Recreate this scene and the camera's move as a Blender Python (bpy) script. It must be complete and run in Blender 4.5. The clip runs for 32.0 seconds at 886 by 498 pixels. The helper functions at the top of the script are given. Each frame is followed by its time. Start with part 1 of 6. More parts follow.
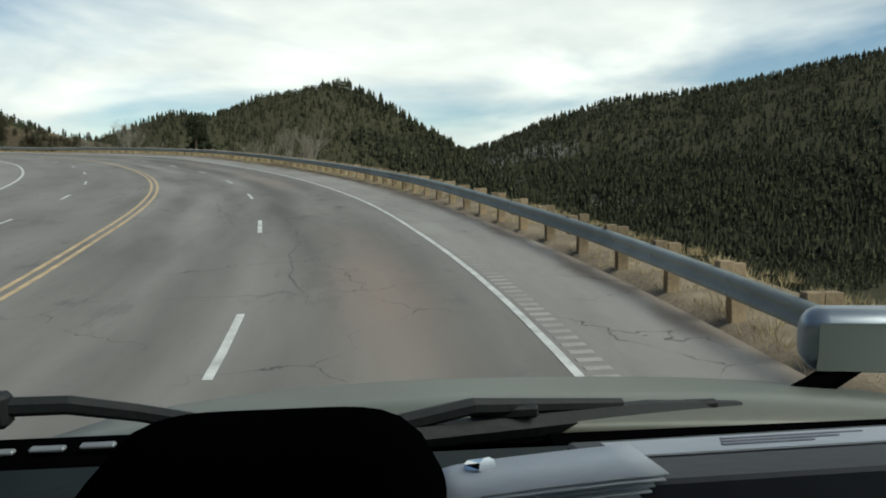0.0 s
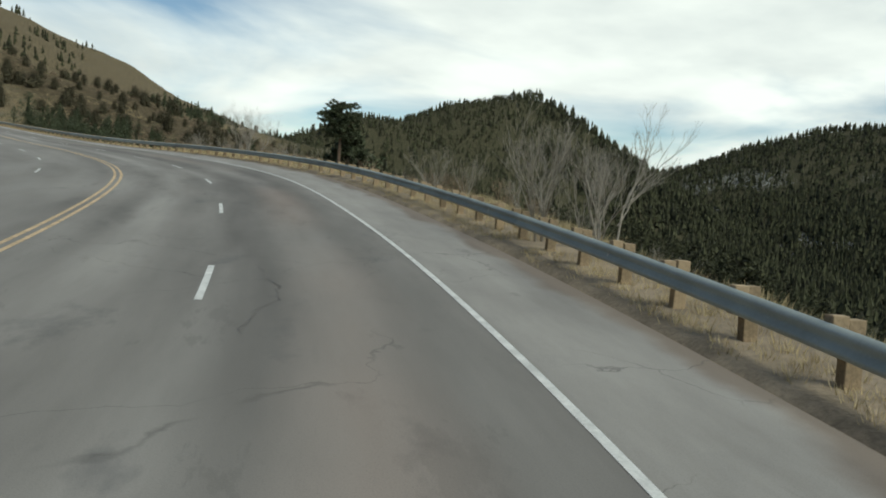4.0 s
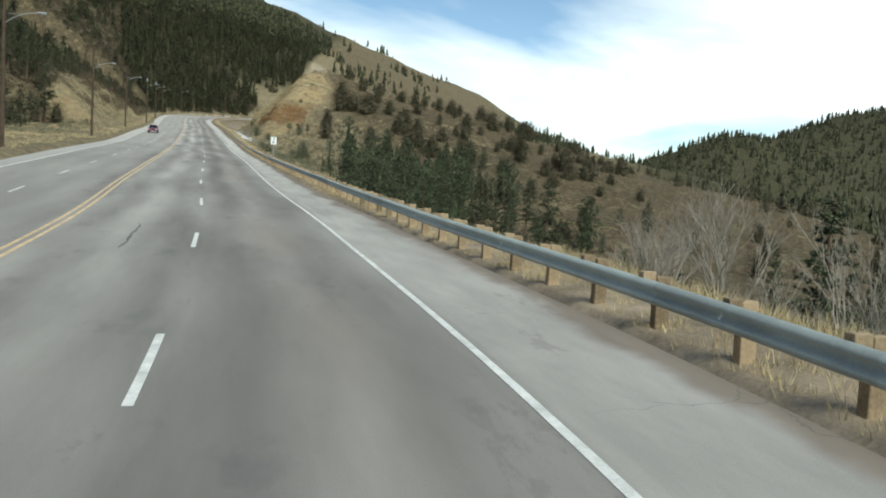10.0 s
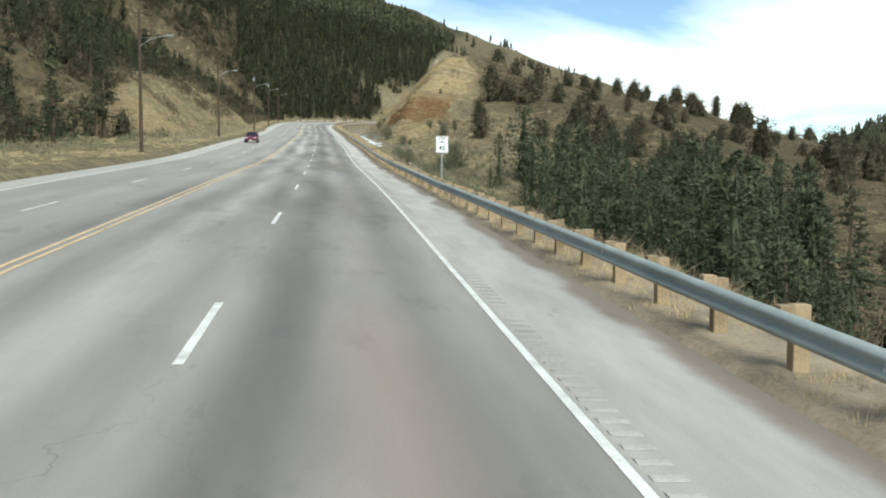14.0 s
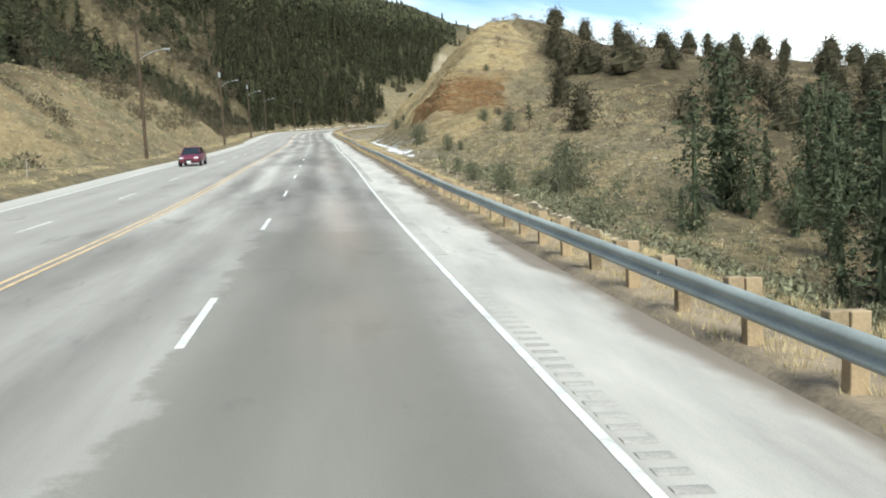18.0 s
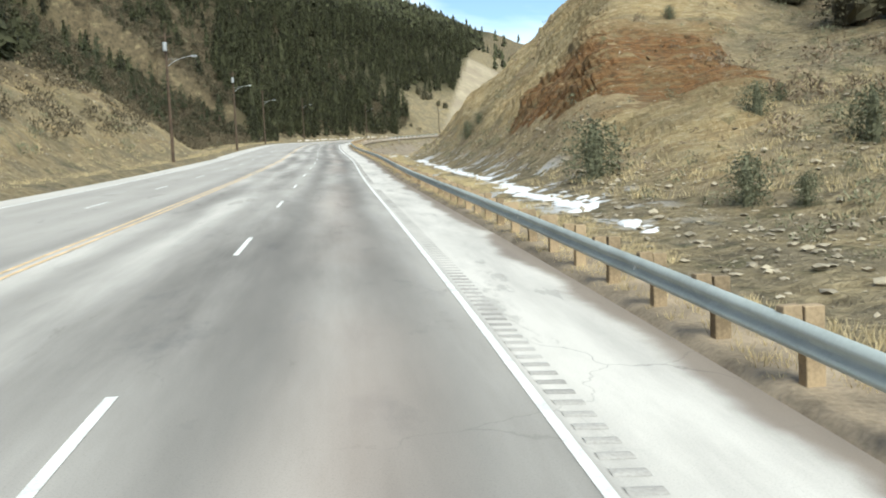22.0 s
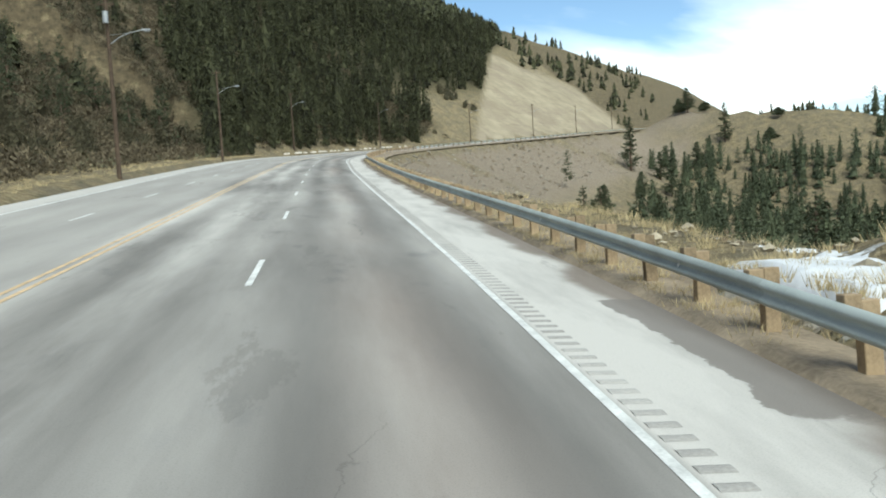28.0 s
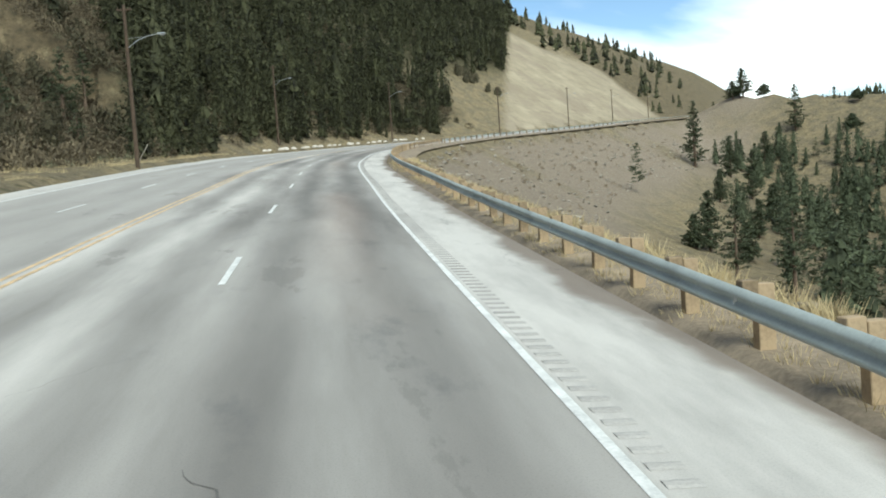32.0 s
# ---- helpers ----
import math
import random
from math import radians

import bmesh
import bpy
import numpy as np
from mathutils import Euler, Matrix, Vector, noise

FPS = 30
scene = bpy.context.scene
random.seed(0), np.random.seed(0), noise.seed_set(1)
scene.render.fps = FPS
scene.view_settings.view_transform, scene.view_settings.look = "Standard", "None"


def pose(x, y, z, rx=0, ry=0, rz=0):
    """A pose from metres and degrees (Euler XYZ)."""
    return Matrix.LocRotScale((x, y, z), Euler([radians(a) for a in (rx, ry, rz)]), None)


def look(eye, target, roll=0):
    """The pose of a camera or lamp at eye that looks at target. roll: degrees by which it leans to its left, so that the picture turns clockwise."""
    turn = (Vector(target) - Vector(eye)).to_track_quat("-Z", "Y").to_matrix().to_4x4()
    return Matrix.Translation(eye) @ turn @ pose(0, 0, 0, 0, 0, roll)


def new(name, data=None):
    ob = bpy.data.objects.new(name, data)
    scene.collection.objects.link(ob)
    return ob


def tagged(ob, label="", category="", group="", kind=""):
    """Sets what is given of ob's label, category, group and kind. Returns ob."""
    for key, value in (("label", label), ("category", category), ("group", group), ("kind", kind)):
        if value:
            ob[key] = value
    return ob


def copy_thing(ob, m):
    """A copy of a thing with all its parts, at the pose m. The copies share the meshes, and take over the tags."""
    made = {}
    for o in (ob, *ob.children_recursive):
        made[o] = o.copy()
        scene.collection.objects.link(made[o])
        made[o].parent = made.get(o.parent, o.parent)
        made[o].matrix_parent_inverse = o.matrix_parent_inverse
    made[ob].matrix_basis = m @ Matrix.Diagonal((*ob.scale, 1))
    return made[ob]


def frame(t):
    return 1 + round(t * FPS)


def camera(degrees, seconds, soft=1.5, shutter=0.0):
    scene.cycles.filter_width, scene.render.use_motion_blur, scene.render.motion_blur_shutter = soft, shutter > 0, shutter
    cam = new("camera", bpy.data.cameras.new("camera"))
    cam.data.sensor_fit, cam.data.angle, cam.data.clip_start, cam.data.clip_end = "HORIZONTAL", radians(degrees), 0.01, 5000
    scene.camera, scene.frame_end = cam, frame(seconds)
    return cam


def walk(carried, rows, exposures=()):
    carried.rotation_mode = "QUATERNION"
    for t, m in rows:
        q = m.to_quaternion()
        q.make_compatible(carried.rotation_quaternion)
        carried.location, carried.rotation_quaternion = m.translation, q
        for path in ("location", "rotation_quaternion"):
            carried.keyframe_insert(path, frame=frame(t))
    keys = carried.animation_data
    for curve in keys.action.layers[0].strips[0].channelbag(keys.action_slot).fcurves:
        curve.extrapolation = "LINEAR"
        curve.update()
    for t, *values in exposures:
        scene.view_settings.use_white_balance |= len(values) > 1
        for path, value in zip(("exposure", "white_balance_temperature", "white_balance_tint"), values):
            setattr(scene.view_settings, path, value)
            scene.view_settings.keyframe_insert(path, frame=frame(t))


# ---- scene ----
cam = camera(56.43, 32.0, soft=1.9)
PATH = [
    (0.0, pose(-52.245, -142.147, -4.752, 85.06, 0.21, -52.13)),
    (0.5, pose(-48.126, -138.444, -4.495, 85.35, -0.46, -51.11)),
    (1.0, pose(-44.298, -134.478, -4.229, 85.09, -1.24, -50.07)),
    (1.5, pose(-40.675, -130.329, -3.965, 85.20, -1.26, -49.18)),
    (2.0, pose(-37.180, -126.065, -3.701, 85.20, -1.53, -47.31)),
    (2.5, pose(-33.764, -121.737, -3.434, 85.24, -2.15, -45.82)),
    (3.0, pose(-30.459, -117.318, -3.164, 85.35, -2.55, -44.02)),
    (3.5, pose(-27.290, -112.794, -2.889, 85.62, -3.34, -41.81)),
    (4.0, pose(-24.273, -108.161, -2.611, 85.58, -4.07, -39.83)),
    (4.5, pose(-21.407, -103.433, -2.331, 85.52, -4.60, -38.01)),
    (5.0, pose(-18.689, -98.627, -2.049, 85.56, -4.89, -36.22)),
    (5.5, pose(-16.112, -93.764, -1.765, 85.69, -4.91, -34.38)),
    (6.0, pose(-13.658, -88.878, -1.481, 85.74, -4.68, -32.48)),
    (6.5, pose(-11.183, -84.027, -1.196, 85.60, -4.85, -30.15)),
    (7.0, pose(-9.205, -78.988, -0.948, 85.84, -5.26, -28.24)),
    (7.5, pose(-7.576, -73.800, -0.714, 85.80, -5.19, -26.33)),
    (8.0, pose(-6.134, -68.545, -0.474, 85.72, -5.13, -24.23)),
    (8.5, pose(-4.881, -63.230, -0.232, 85.81, -5.35, -22.47)),
    (9.0, pose(-3.825, -57.854, 0.002, 85.56, -4.73, -20.53)),
    (9.5, pose(-2.606, -52.494, 0.208, 85.54, -3.85, -18.31)),
    (10.0, pose(-1.788, -47.040, 0.395, 85.72, -3.23, -16.58)),
    (10.5, pose(-1.274, -41.445, 0.576, 84.96, -2.82, -14.47)),
    (11.0, pose(-0.879, -35.719, 0.771, 85.04, -2.26, -13.04)),
    (11.5, pose(-0.508, -29.905, 0.986, 84.61, -1.36, -11.00)),
    (12.0, pose(-0.228, -24.013, 1.232, 84.60, -1.79, -9.55)),
    (12.5, pose(-0.186, -18.057, 1.506, 85.18, -1.76, -9.23)),
    (13.0, pose(-0.116, -12.045, 1.786, 85.44, -1.04, -8.42)),
    (13.5, pose(-0.068, -6.003, 2.082, 85.25, -1.07, -8.21)),
    (14.0, pose(0.000, -0.000, 2.390, 85.33, -0.63, -8.21)),
    (14.5, pose(0.041, 5.965, 2.701, 84.77, 0.08, -7.59)),
    (15.0, pose(0.111, 11.932, 3.014, 84.89, 1.03, -7.75)),
    (15.5, pose(0.167, 17.914, 3.326, 85.14, 1.57, -8.05)),
    (16.0, pose(0.261, 23.925, 3.648, 85.28, 1.68, -8.15)),
    (16.5, pose(0.380, 29.999, 3.972, 85.30, 1.79, -7.97)),
    (17.0, pose(0.511, 36.198, 4.290, 85.30, 2.84, -7.79)),
    (17.5, pose(0.600, 42.580, 4.609, 85.19, 3.83, -7.32)),
    (18.0, pose(0.665, 49.148, 4.934, 85.42, 3.38, -7.99)),
    (18.5, pose(0.690, 55.814, 5.271, 85.93, 3.06, -7.71)),
    (19.0, pose(0.690, 62.523, 5.626, 85.60, 2.71, -7.95)),
    (19.5, pose(0.640, 69.274, 6.011, 85.35, 3.16, -7.76)),
    (20.0, pose(0.676, 75.958, 6.410, 85.46, 3.07, -7.74)),
    (20.5, pose(0.704, 82.489, 6.853, 85.73, 3.79, -7.61)),
    (21.0, pose(0.791, 88.895, 7.333, 86.39, 4.55, -7.47)),
    (21.5, pose(0.927, 95.406, 7.858, 86.66, 3.80, -7.49)),
    (22.0, pose(1.030, 101.985, 8.395, 86.37, 2.78, -6.95)),
    (22.5, pose(1.067, 108.571, 8.913, 86.38, 2.63, -7.22)),
    (23.0, pose(1.060, 115.070, 9.386, 86.17, 2.66, -6.87)),
    (23.5, pose(0.828, 121.452, 9.802, 86.09, 2.94, -7.23)),
    (24.0, pose(0.731, 127.865, 10.232, 86.36, 3.27, -7.09)),
    (24.5, pose(0.691, 134.221, 10.681, 86.48, 3.28, -7.05)),
    (25.0, pose(0.641, 140.552, 11.147, 86.54, 2.90, -6.81)),
    (25.5, pose(0.567, 146.834, 11.619, 86.40, 3.05, -6.66)),
    (26.0, pose(0.485, 153.075, 12.093, 86.54, 3.30, -6.70)),
    (26.5, pose(0.397, 159.280, 12.570, 86.74, 3.47, -6.75)),
    (27.0, pose(0.313, 165.454, 13.052, 86.90, 3.53, -6.76)),
    (27.5, pose(0.237, 171.604, 13.539, 87.01, 3.52, -6.75)),
    (28.0, pose(0.182, 177.740, 14.031, 87.07, 3.53, -6.86)),
    (28.5, pose(0.208, 183.825, 14.540, 86.76, 3.98, -6.83)),
    (29.0, pose(0.145, 189.877, 15.039, 86.69, 3.49, -7.22)),
    (29.5, pose(0.048, 195.920, 15.530, 87.05, 3.40, -7.03)),
    (30.0, pose(0.000, 201.960, 16.024, 86.74, 3.75, -6.70)),
    (30.5, pose(-0.083, 208.006, 16.529, 86.52, 3.81, -6.50)),
    (31.0, pose(-0.182, 214.051, 17.039, 86.33, 3.57, -6.60)),
    (31.5, pose(-0.291, 220.089, 17.554, 86.13, 3.66, -6.76)),
    (32.0, pose(-0.421, 226.114, 18.072, 86.47, 3.86, -7.01)),
]
EXPOSURE = [(0.0, -0.25), (3.5, -0.28), (6.0, -0.12), (9.0, 0.2), (13.0, 0.5), (17.0, 0.75), (19.0, 0.9), (23.0, 0.9), (25.0, 0.8), (28.0, 0.55), (32.0, 0.55)]
walk(cam, PATH, [(t, e, 6650 if t < 8 else 6500 if t < 26 else 6300, -4 if t < 15 or t > 26 else -1.5) for t, e in EXPOSURE])

# ---- light ----
SUN_AZ, SUN_EL = 176.0, 50.0      # degrees right of +y, above the horizon
world = bpy.data.worlds.new("world")
scene.world = world
world.use_nodes = True


def sky_nodes():
    nt = world.node_tree
    nt.nodes.clear()
    N, L = nt.nodes.new, nt.links.new
    sky = N("ShaderNodeTexSky")
    sky.sky_type, sky.sun_disc = "NISHITA", False
    sky.sun_elevation, sky.sun_rotation = radians(SUN_EL), radians(SUN_AZ)
    sky.altitude, sky.dust_density = 2000, 0.6
    co = N("ShaderNodeTexCoord")
    sep = N("ShaderNodeSeparateXYZ")
    L(co.outputs["Generated"], sep.inputs[0])
    # project the direction on a high flat layer so that clouds shrink towards the horizon
    den = N("ShaderNodeMath"); den.operation = "MAXIMUM"; den.inputs[1].default_value = 0.03
    add = N("ShaderNodeMath"); add.operation = "ADD"; add.inputs[1].default_value = 0.16
    L(sep.outputs[2], den.inputs[0]); L(den.outputs[0], add.inputs[0])
    div = N("ShaderNodeVectorMath"); div.operation = "DIVIDE"
    cmb = N("ShaderNodeCombineXYZ")
    for i in range(3):
        L(add.outputs[0], cmb.inputs[i])
    L(co.outputs["Generated"], div.inputs[0]); L(cmb.outputs[0], div.inputs[1])
    n1 = N("ShaderNodeTexNoise"); n1.inputs["Scale"].default_value = 0.62
    n1.inputs["Detail"].default_value = 7; n1.inputs["Roughness"].default_value = 0.5
    n1.inputs["Distortion"].default_value = 0.5
    off = N("ShaderNodeVectorMath"); off.operation = "ADD"; off.inputs[1].default_value = (3.7, 1.9, 0.4)
    L(div.outputs[0], off.inputs[0]); L(off.outputs[0], n1.inputs["Vector"])
    ramp = N("ShaderNodeValToRGB")
    ramp.color_ramp.elements[0].position, ramp.color_ramp.elements[1].position = 0.40, 0.60
    # more cloud towards the sun's side, clearer ahead
    side = N("ShaderNodeMath"); side.operation = "MULTIPLY_ADD"
    side.inputs[1].default_value, side.inputs[2].default_value = 0.19, -0.085
    L(sep.outputs[0], side.inputs[0])
    sm = N("ShaderNodeMath"); sm.operation = "ADD"
    L(n1.outputs["Fac"], sm.inputs[0]); L(side.outputs[0], sm.inputs[1]); L(sm.outputs[0], ramp.inputs[0])
    n2 = N("ShaderNodeTexNoise"); n2.inputs["Scale"].default_value = 1.4
    n2.inputs["Detail"].default_value = 6
    L(off.outputs[0], n2.inputs["Vector"])
    cl = N("ShaderNodeValToRGB")
    cl.color_ramp.elements[0].position, cl.color_ramp.elements[1].position = 0.35, 0.62
    cl.color_ramp.elements[0].color = (9.0, 9.3, 9.8, 1)
    cl.color_ramp.elements[1].color = (12.3, 12.4, 12.6, 1)
    L(n2.outputs["Fac"], cl.inputs[0])
    # thin cloud glows more the nearer it is to the sun
    dt = N("ShaderNodeVectorMath"); dt.operation = "DOT_PRODUCT"
    dt.inputs[1].default_value = (math.sin(radians(SUN_AZ)) * math.cos(radians(SUN_EL)), math.cos(radians(SUN_AZ)) * math.cos(radians(SUN_EL)), math.sin(radians(SUN_EL)))
    L(co.outputs["Generated"], dt.inputs[0])
    mr = N("ShaderNodeMapRange")
    mr.inputs["From Min"].default_value, mr.inputs["From Max"].default_value = 0.15, 0.8
    mr.inputs["To Min"].default_value, mr.inputs["To Max"].default_value = 0.85, 1.15
    L(dt.outputs["Value"], mr.inputs["Value"])
    glow = N("ShaderNodeMixRGB"); glow.blend_type = "MULTIPLY"; glow.inputs[0].default_value = 1.0
    L(cl.outputs[0], glow.inputs[1]); L(mr.outputs[0], glow.inputs[2])
    mix = N("ShaderNodeMixRGB")
    L(ramp.outputs[0], mix.inputs[0]); L(sky.outputs[0], mix.inputs[1]); L(glow.outputs[0], mix.inputs[2])
    bg = N("ShaderNodeBackground"); bg.inputs[1].default_value = 0.12
    L(mix.outputs[0], bg.inputs[0])
    out = N("ShaderNodeOutputWorld")
    L(bg.outputs[0], out.inputs[0])


sky_nodes()
sun = new("sun", bpy.data.lights.new("sun", "SUN"))
sun.data.energy, sun.data.angle, sun.data.color = 2.55, radians(30.0), (1.0, 0.965, 0.91)
_a, _e = radians(SUN_AZ), radians(SUN_EL)
sun.matrix_world = look((0, 0, 200), Vector((0, 0, 200)) - Vector((math.sin(_a) * math.cos(_e), math.cos(_a) * math.cos(_e), math.sin(_e))))


# ---- materials ----
def mat(name, color, rough=0.8, metal=0.0, vary=0.25, scale=4.0, bump=0.15, fine=40.0, spec=0.3, island=False, rand=False):
    """A surface with two scales of variation in colour and a fine relief."""
    m = bpy.data.materials.new(name)
    m.use_nodes = True
    nt = m.node_tree
    N, L = nt.nodes.new, nt.links.new
    b = nt.nodes["Principled BSDF"]
    b.inputs["Roughness"].default_value, b.inputs["Metallic"].default_value = rough, metal
    b.inputs["Specular IOR Level"].default_value = spec
    co = N("ShaderNodeTexCoord")
    a = N("ShaderNodeTexNoise"); a.inputs["Scale"].default_value = scale; a.inputs["Detail"].default_value = 5
    f = N("ShaderNodeTexNoise"); f.inputs["Scale"].default_value = fine; f.inputs["Detail"].default_value = 3
    L(co.outputs["Object"], a.inputs["Vector"]); L(co.outputs["Object"], f.inputs["Vector"])
    s = N("ShaderNodeMath"); s.operation = "MULTIPLY_ADD"; s.inputs[1].default_value = 0.5
    L(f.outputs["Fac"], s.inputs[0]); L(a.outputs["Fac"], s.inputs[2])
    last = s.outputs[0]
    if island or rand:
        g = N("ShaderNodeNewGeometry") if island else N("ShaderNodeObjectInfo")
        h = N("ShaderNodeMath"); h.operation = "MULTIPLY_ADD"; h.inputs[1].default_value = 0.5
        L(g.outputs["Random Per Island" if island else "Random"], h.inputs[0]); L(last, h.inputs[2])
        h2 = N("ShaderNodeMath"); h2.operation = "SUBTRACT"; h2.inputs[1].default_value = 0.25
        L(h.outputs[0], h2.inputs[0]); last = h2.outputs[0]
    r = N("ShaderNodeValToRGB")
    r.color_ramp.elements[0].position, r.color_ramp.elements[1].position = 0.45, 1.05
    r.color_ramp.elements[0].color = (*[c * (1 - vary) for c in color], 1)
    r.color_ramp.elements[1].color = (*[min(1, c * (1 + vary)) for c in color], 1)
    L(last, r.inputs[0]); L(r.outputs[0], b.inputs["Base Color"])
    if bump:
        bp = N("ShaderNodeBump"); bp.inputs["Strength"].default_value = bump; bp.inputs["Distance"].default_value = 0.02
        L(f.outputs["Fac"], bp.inputs["Height"]); L(bp.outputs[0], b.inputs["Normal"])
    return m


class Nodes:
    """Small help to write node trees."""

    def __init__(self, name, rough=0.9, spec=0.2):
        self.m = bpy.data.materials.new(name)
        self.m.use_nodes = True
        self.nt = self.m.node_tree
        self.b = self.nt.nodes["Principled BSDF"]
        self.b.inputs["Roughness"].default_value = rough
        self.b.inputs["Specular IOR Level"].default_value = spec
        self.co = self.n("TexCoord").outputs["Object"]

    def n(self, kind):
        return self.nt.nodes.new("ShaderNode" + kind)

    def link(self, a, b):
        self.nt.links.new(a, b)

    def noise(self, scale, detail=5, vector=None, rough=0.55, stretch=None):
        t = self.n("TexNoise")
        t.inputs["Scale"].default_value, t.inputs["Detail"].default_value, t.inputs["Roughness"].default_value = scale, detail, rough
        v = vector or self.co
        if stretch:
            mp = self.n("Mapping"); mp.inputs["Scale"].default_value = stretch
            self.link(v, mp.inputs[0]); v = mp.outputs[0]
        self.link(v, t.inputs["Vector"])
        return t.outputs["Fac"]

    def ramp(self, fac, lo, hi, a=(0, 0, 0), b=(1, 1, 1)):
        r = self.n("ValToRGB")
        r.color_ramp.elements[0].position, r.color_ramp.elements[1].position = lo, hi
        r.color_ramp.elements[0].color, r.color_ramp.elements[1].color = (*a, 1), (*b, 1)
        self.link(fac, r.inputs[0])
        return r.outputs[0]

    def mix(self, fac, a, b, blend="MIX"):
        x = self.n("MixRGB"); x.blend_type = blend
        for i, v in enumerate((fac, a, b)):
            if isinstance(v, (int, float)):
                x.inputs[i].default_value = v if i == 0 else (v, v, v, 1)
            elif isinstance(v, tuple):
                x.inputs[i].default_value = (*v, 1)
            else:
                self.link(v, x.inputs[i])
        return x.outputs[0]

    def math(self, op, a, b=0.0, c=0.0):
        x = self.n("Math"); x.operation = op
        for i, v in enumerate((a, b, c)):
            if isinstance(v, (int, float)):
                x.inputs[i].default_value = v
            else:
                self.link(v, x.inputs[i])
        return x.outputs[0]

    def span(self, value, lo, hi):
        x = self.n("MapRange")
        x.interpolation_type = "SMOOTHSTEP"
        x.inputs["From Min"].default_value, x.inputs["From Max"].default_value = lo, hi
        self.link(value, x.inputs["Value"])
        return x.outputs["Result"]

    def attr(self, name):
        a = self.n("Attribute"); a.attribute_name = name
        return a.outputs["Fac"]

    def bump(self, height, strength, distance):
        x = self.n("Bump"); x.inputs["Strength"].default_value, x.inputs["Distance"].default_value = strength, distance
        self.link(height, x.inputs["Height"]); self.link(x.outputs[0], self.b.inputs["Normal"])

    def color(self, c):
        self.link(c, self.b.inputs["Base Color"])


def ground_material():
    k = Nodes("hillside_earth", 0.95, 0.1)
    mid, fine, clump = k.noise(0.35, 5), k.noise(2.6, 6, rough=0.7), k.noise(0.9, 6, rough=0.65)
    grass = k.mix(k.ramp(fine, 0.35, 0.7), (0.18, 0.138, 0.078), (0.375, 0.305, 0.185))
    scrub = k.mix(k.ramp(fine, 0.3, 0.7), (0.10, 0.085, 0.058), (0.27, 0.22, 0.145))
    c = k.mix(k.ramp(mid, 0.42, 0.62), grass, scrub)
    c = k.mix(k.math("MULTIPLY", k.ramp(clump, 0.54, 0.64), 0.85), c, (0.105, 0.095, 0.055))
    c = k.mix(k.math("MULTIPLY", k.ramp(k.noise(5.0, 5, rough=0.75), 0.60, 0.67), 0.7), c, (0.42, 0.37, 0.28))
    rock = k.mix(k.ramp(k.noise(0.5, 7, stretch=(1, 0.5, 2.2), rough=0.7), 0.38, 0.64), (0.36, 0.285, 0.165), (0.235, 0.155, 0.083))
    rock = k.mix(k.ramp(k.noise(1.6, 6, rough=0.75), 0.55, 0.75), rock, (0.42, 0.35, 0.24))
    brush = k.mix(k.ramp(clump, 0.38, 0.66), (0.145, 0.112, 0.068), (0.065, 0.054, 0.035))
    c = k.mix(k.math("MULTIPLY", k.attr("brush"), k.ramp(mid, 0.24, 0.44)), c, brush)
    c = k.mix(k.attr("rock"), c, rock)
    tan = k.mix(k.ramp(k.noise(0.09, 8, rough=0.68), 0.34, 0.66), (0.25, 0.208, 0.146), (0.375, 0.318, 0.226))
    tan = k.mix(k.math("MULTIPLY", k.ramp(k.noise(0.5, 6, stretch=(0.3, 0.3, 2.5), rough=0.7), 0.52, 0.62), 0.5), tan, (0.215, 0.175, 0.125))
    tan = k.mix(k.math("MULTIPLY", k.ramp(k.noise(0.035, 6, stretch=(1, 1, 2.0), rough=0.6), 0.52, 0.58), 0.45), tan, (0.23, 0.185, 0.14))
    c = k.mix(k.attr("scar"), c, tan)
    scree = k.mix(k.ramp(fine, 0.35, 0.7), (0.20, 0.16, 0.12), (0.34, 0.28, 0.21))
    c = k.mix(k.attr("scree"), c, scree)
    wood = k.mix(k.ramp(clump, 0.4, 0.7), (0.042, 0.042, 0.024), (0.115, 0.10, 0.058))
    c = k.mix(k.attr("forest"), c, wood)
    sn = k.math("MULTIPLY", k.attr("snow"), k.ramp(k.noise(0.55, 6, rough=0.66), 0.54, 0.58))
    c = k.mix(sn, c, (0.70, 0.71, 0.74))
    k.color(c)
    h = k.math("ADD", k.math("MULTIPLY", clump, 1.2), k.math("MULTIPLY", fine, 0.5))
    h = k.math("MULTIPLY", h, k.math("MULTIPLY_ADD", k.attr("scar"), -0.85, 1.0))
    k.bump(h, 0.9, 0.7)
    return k.m


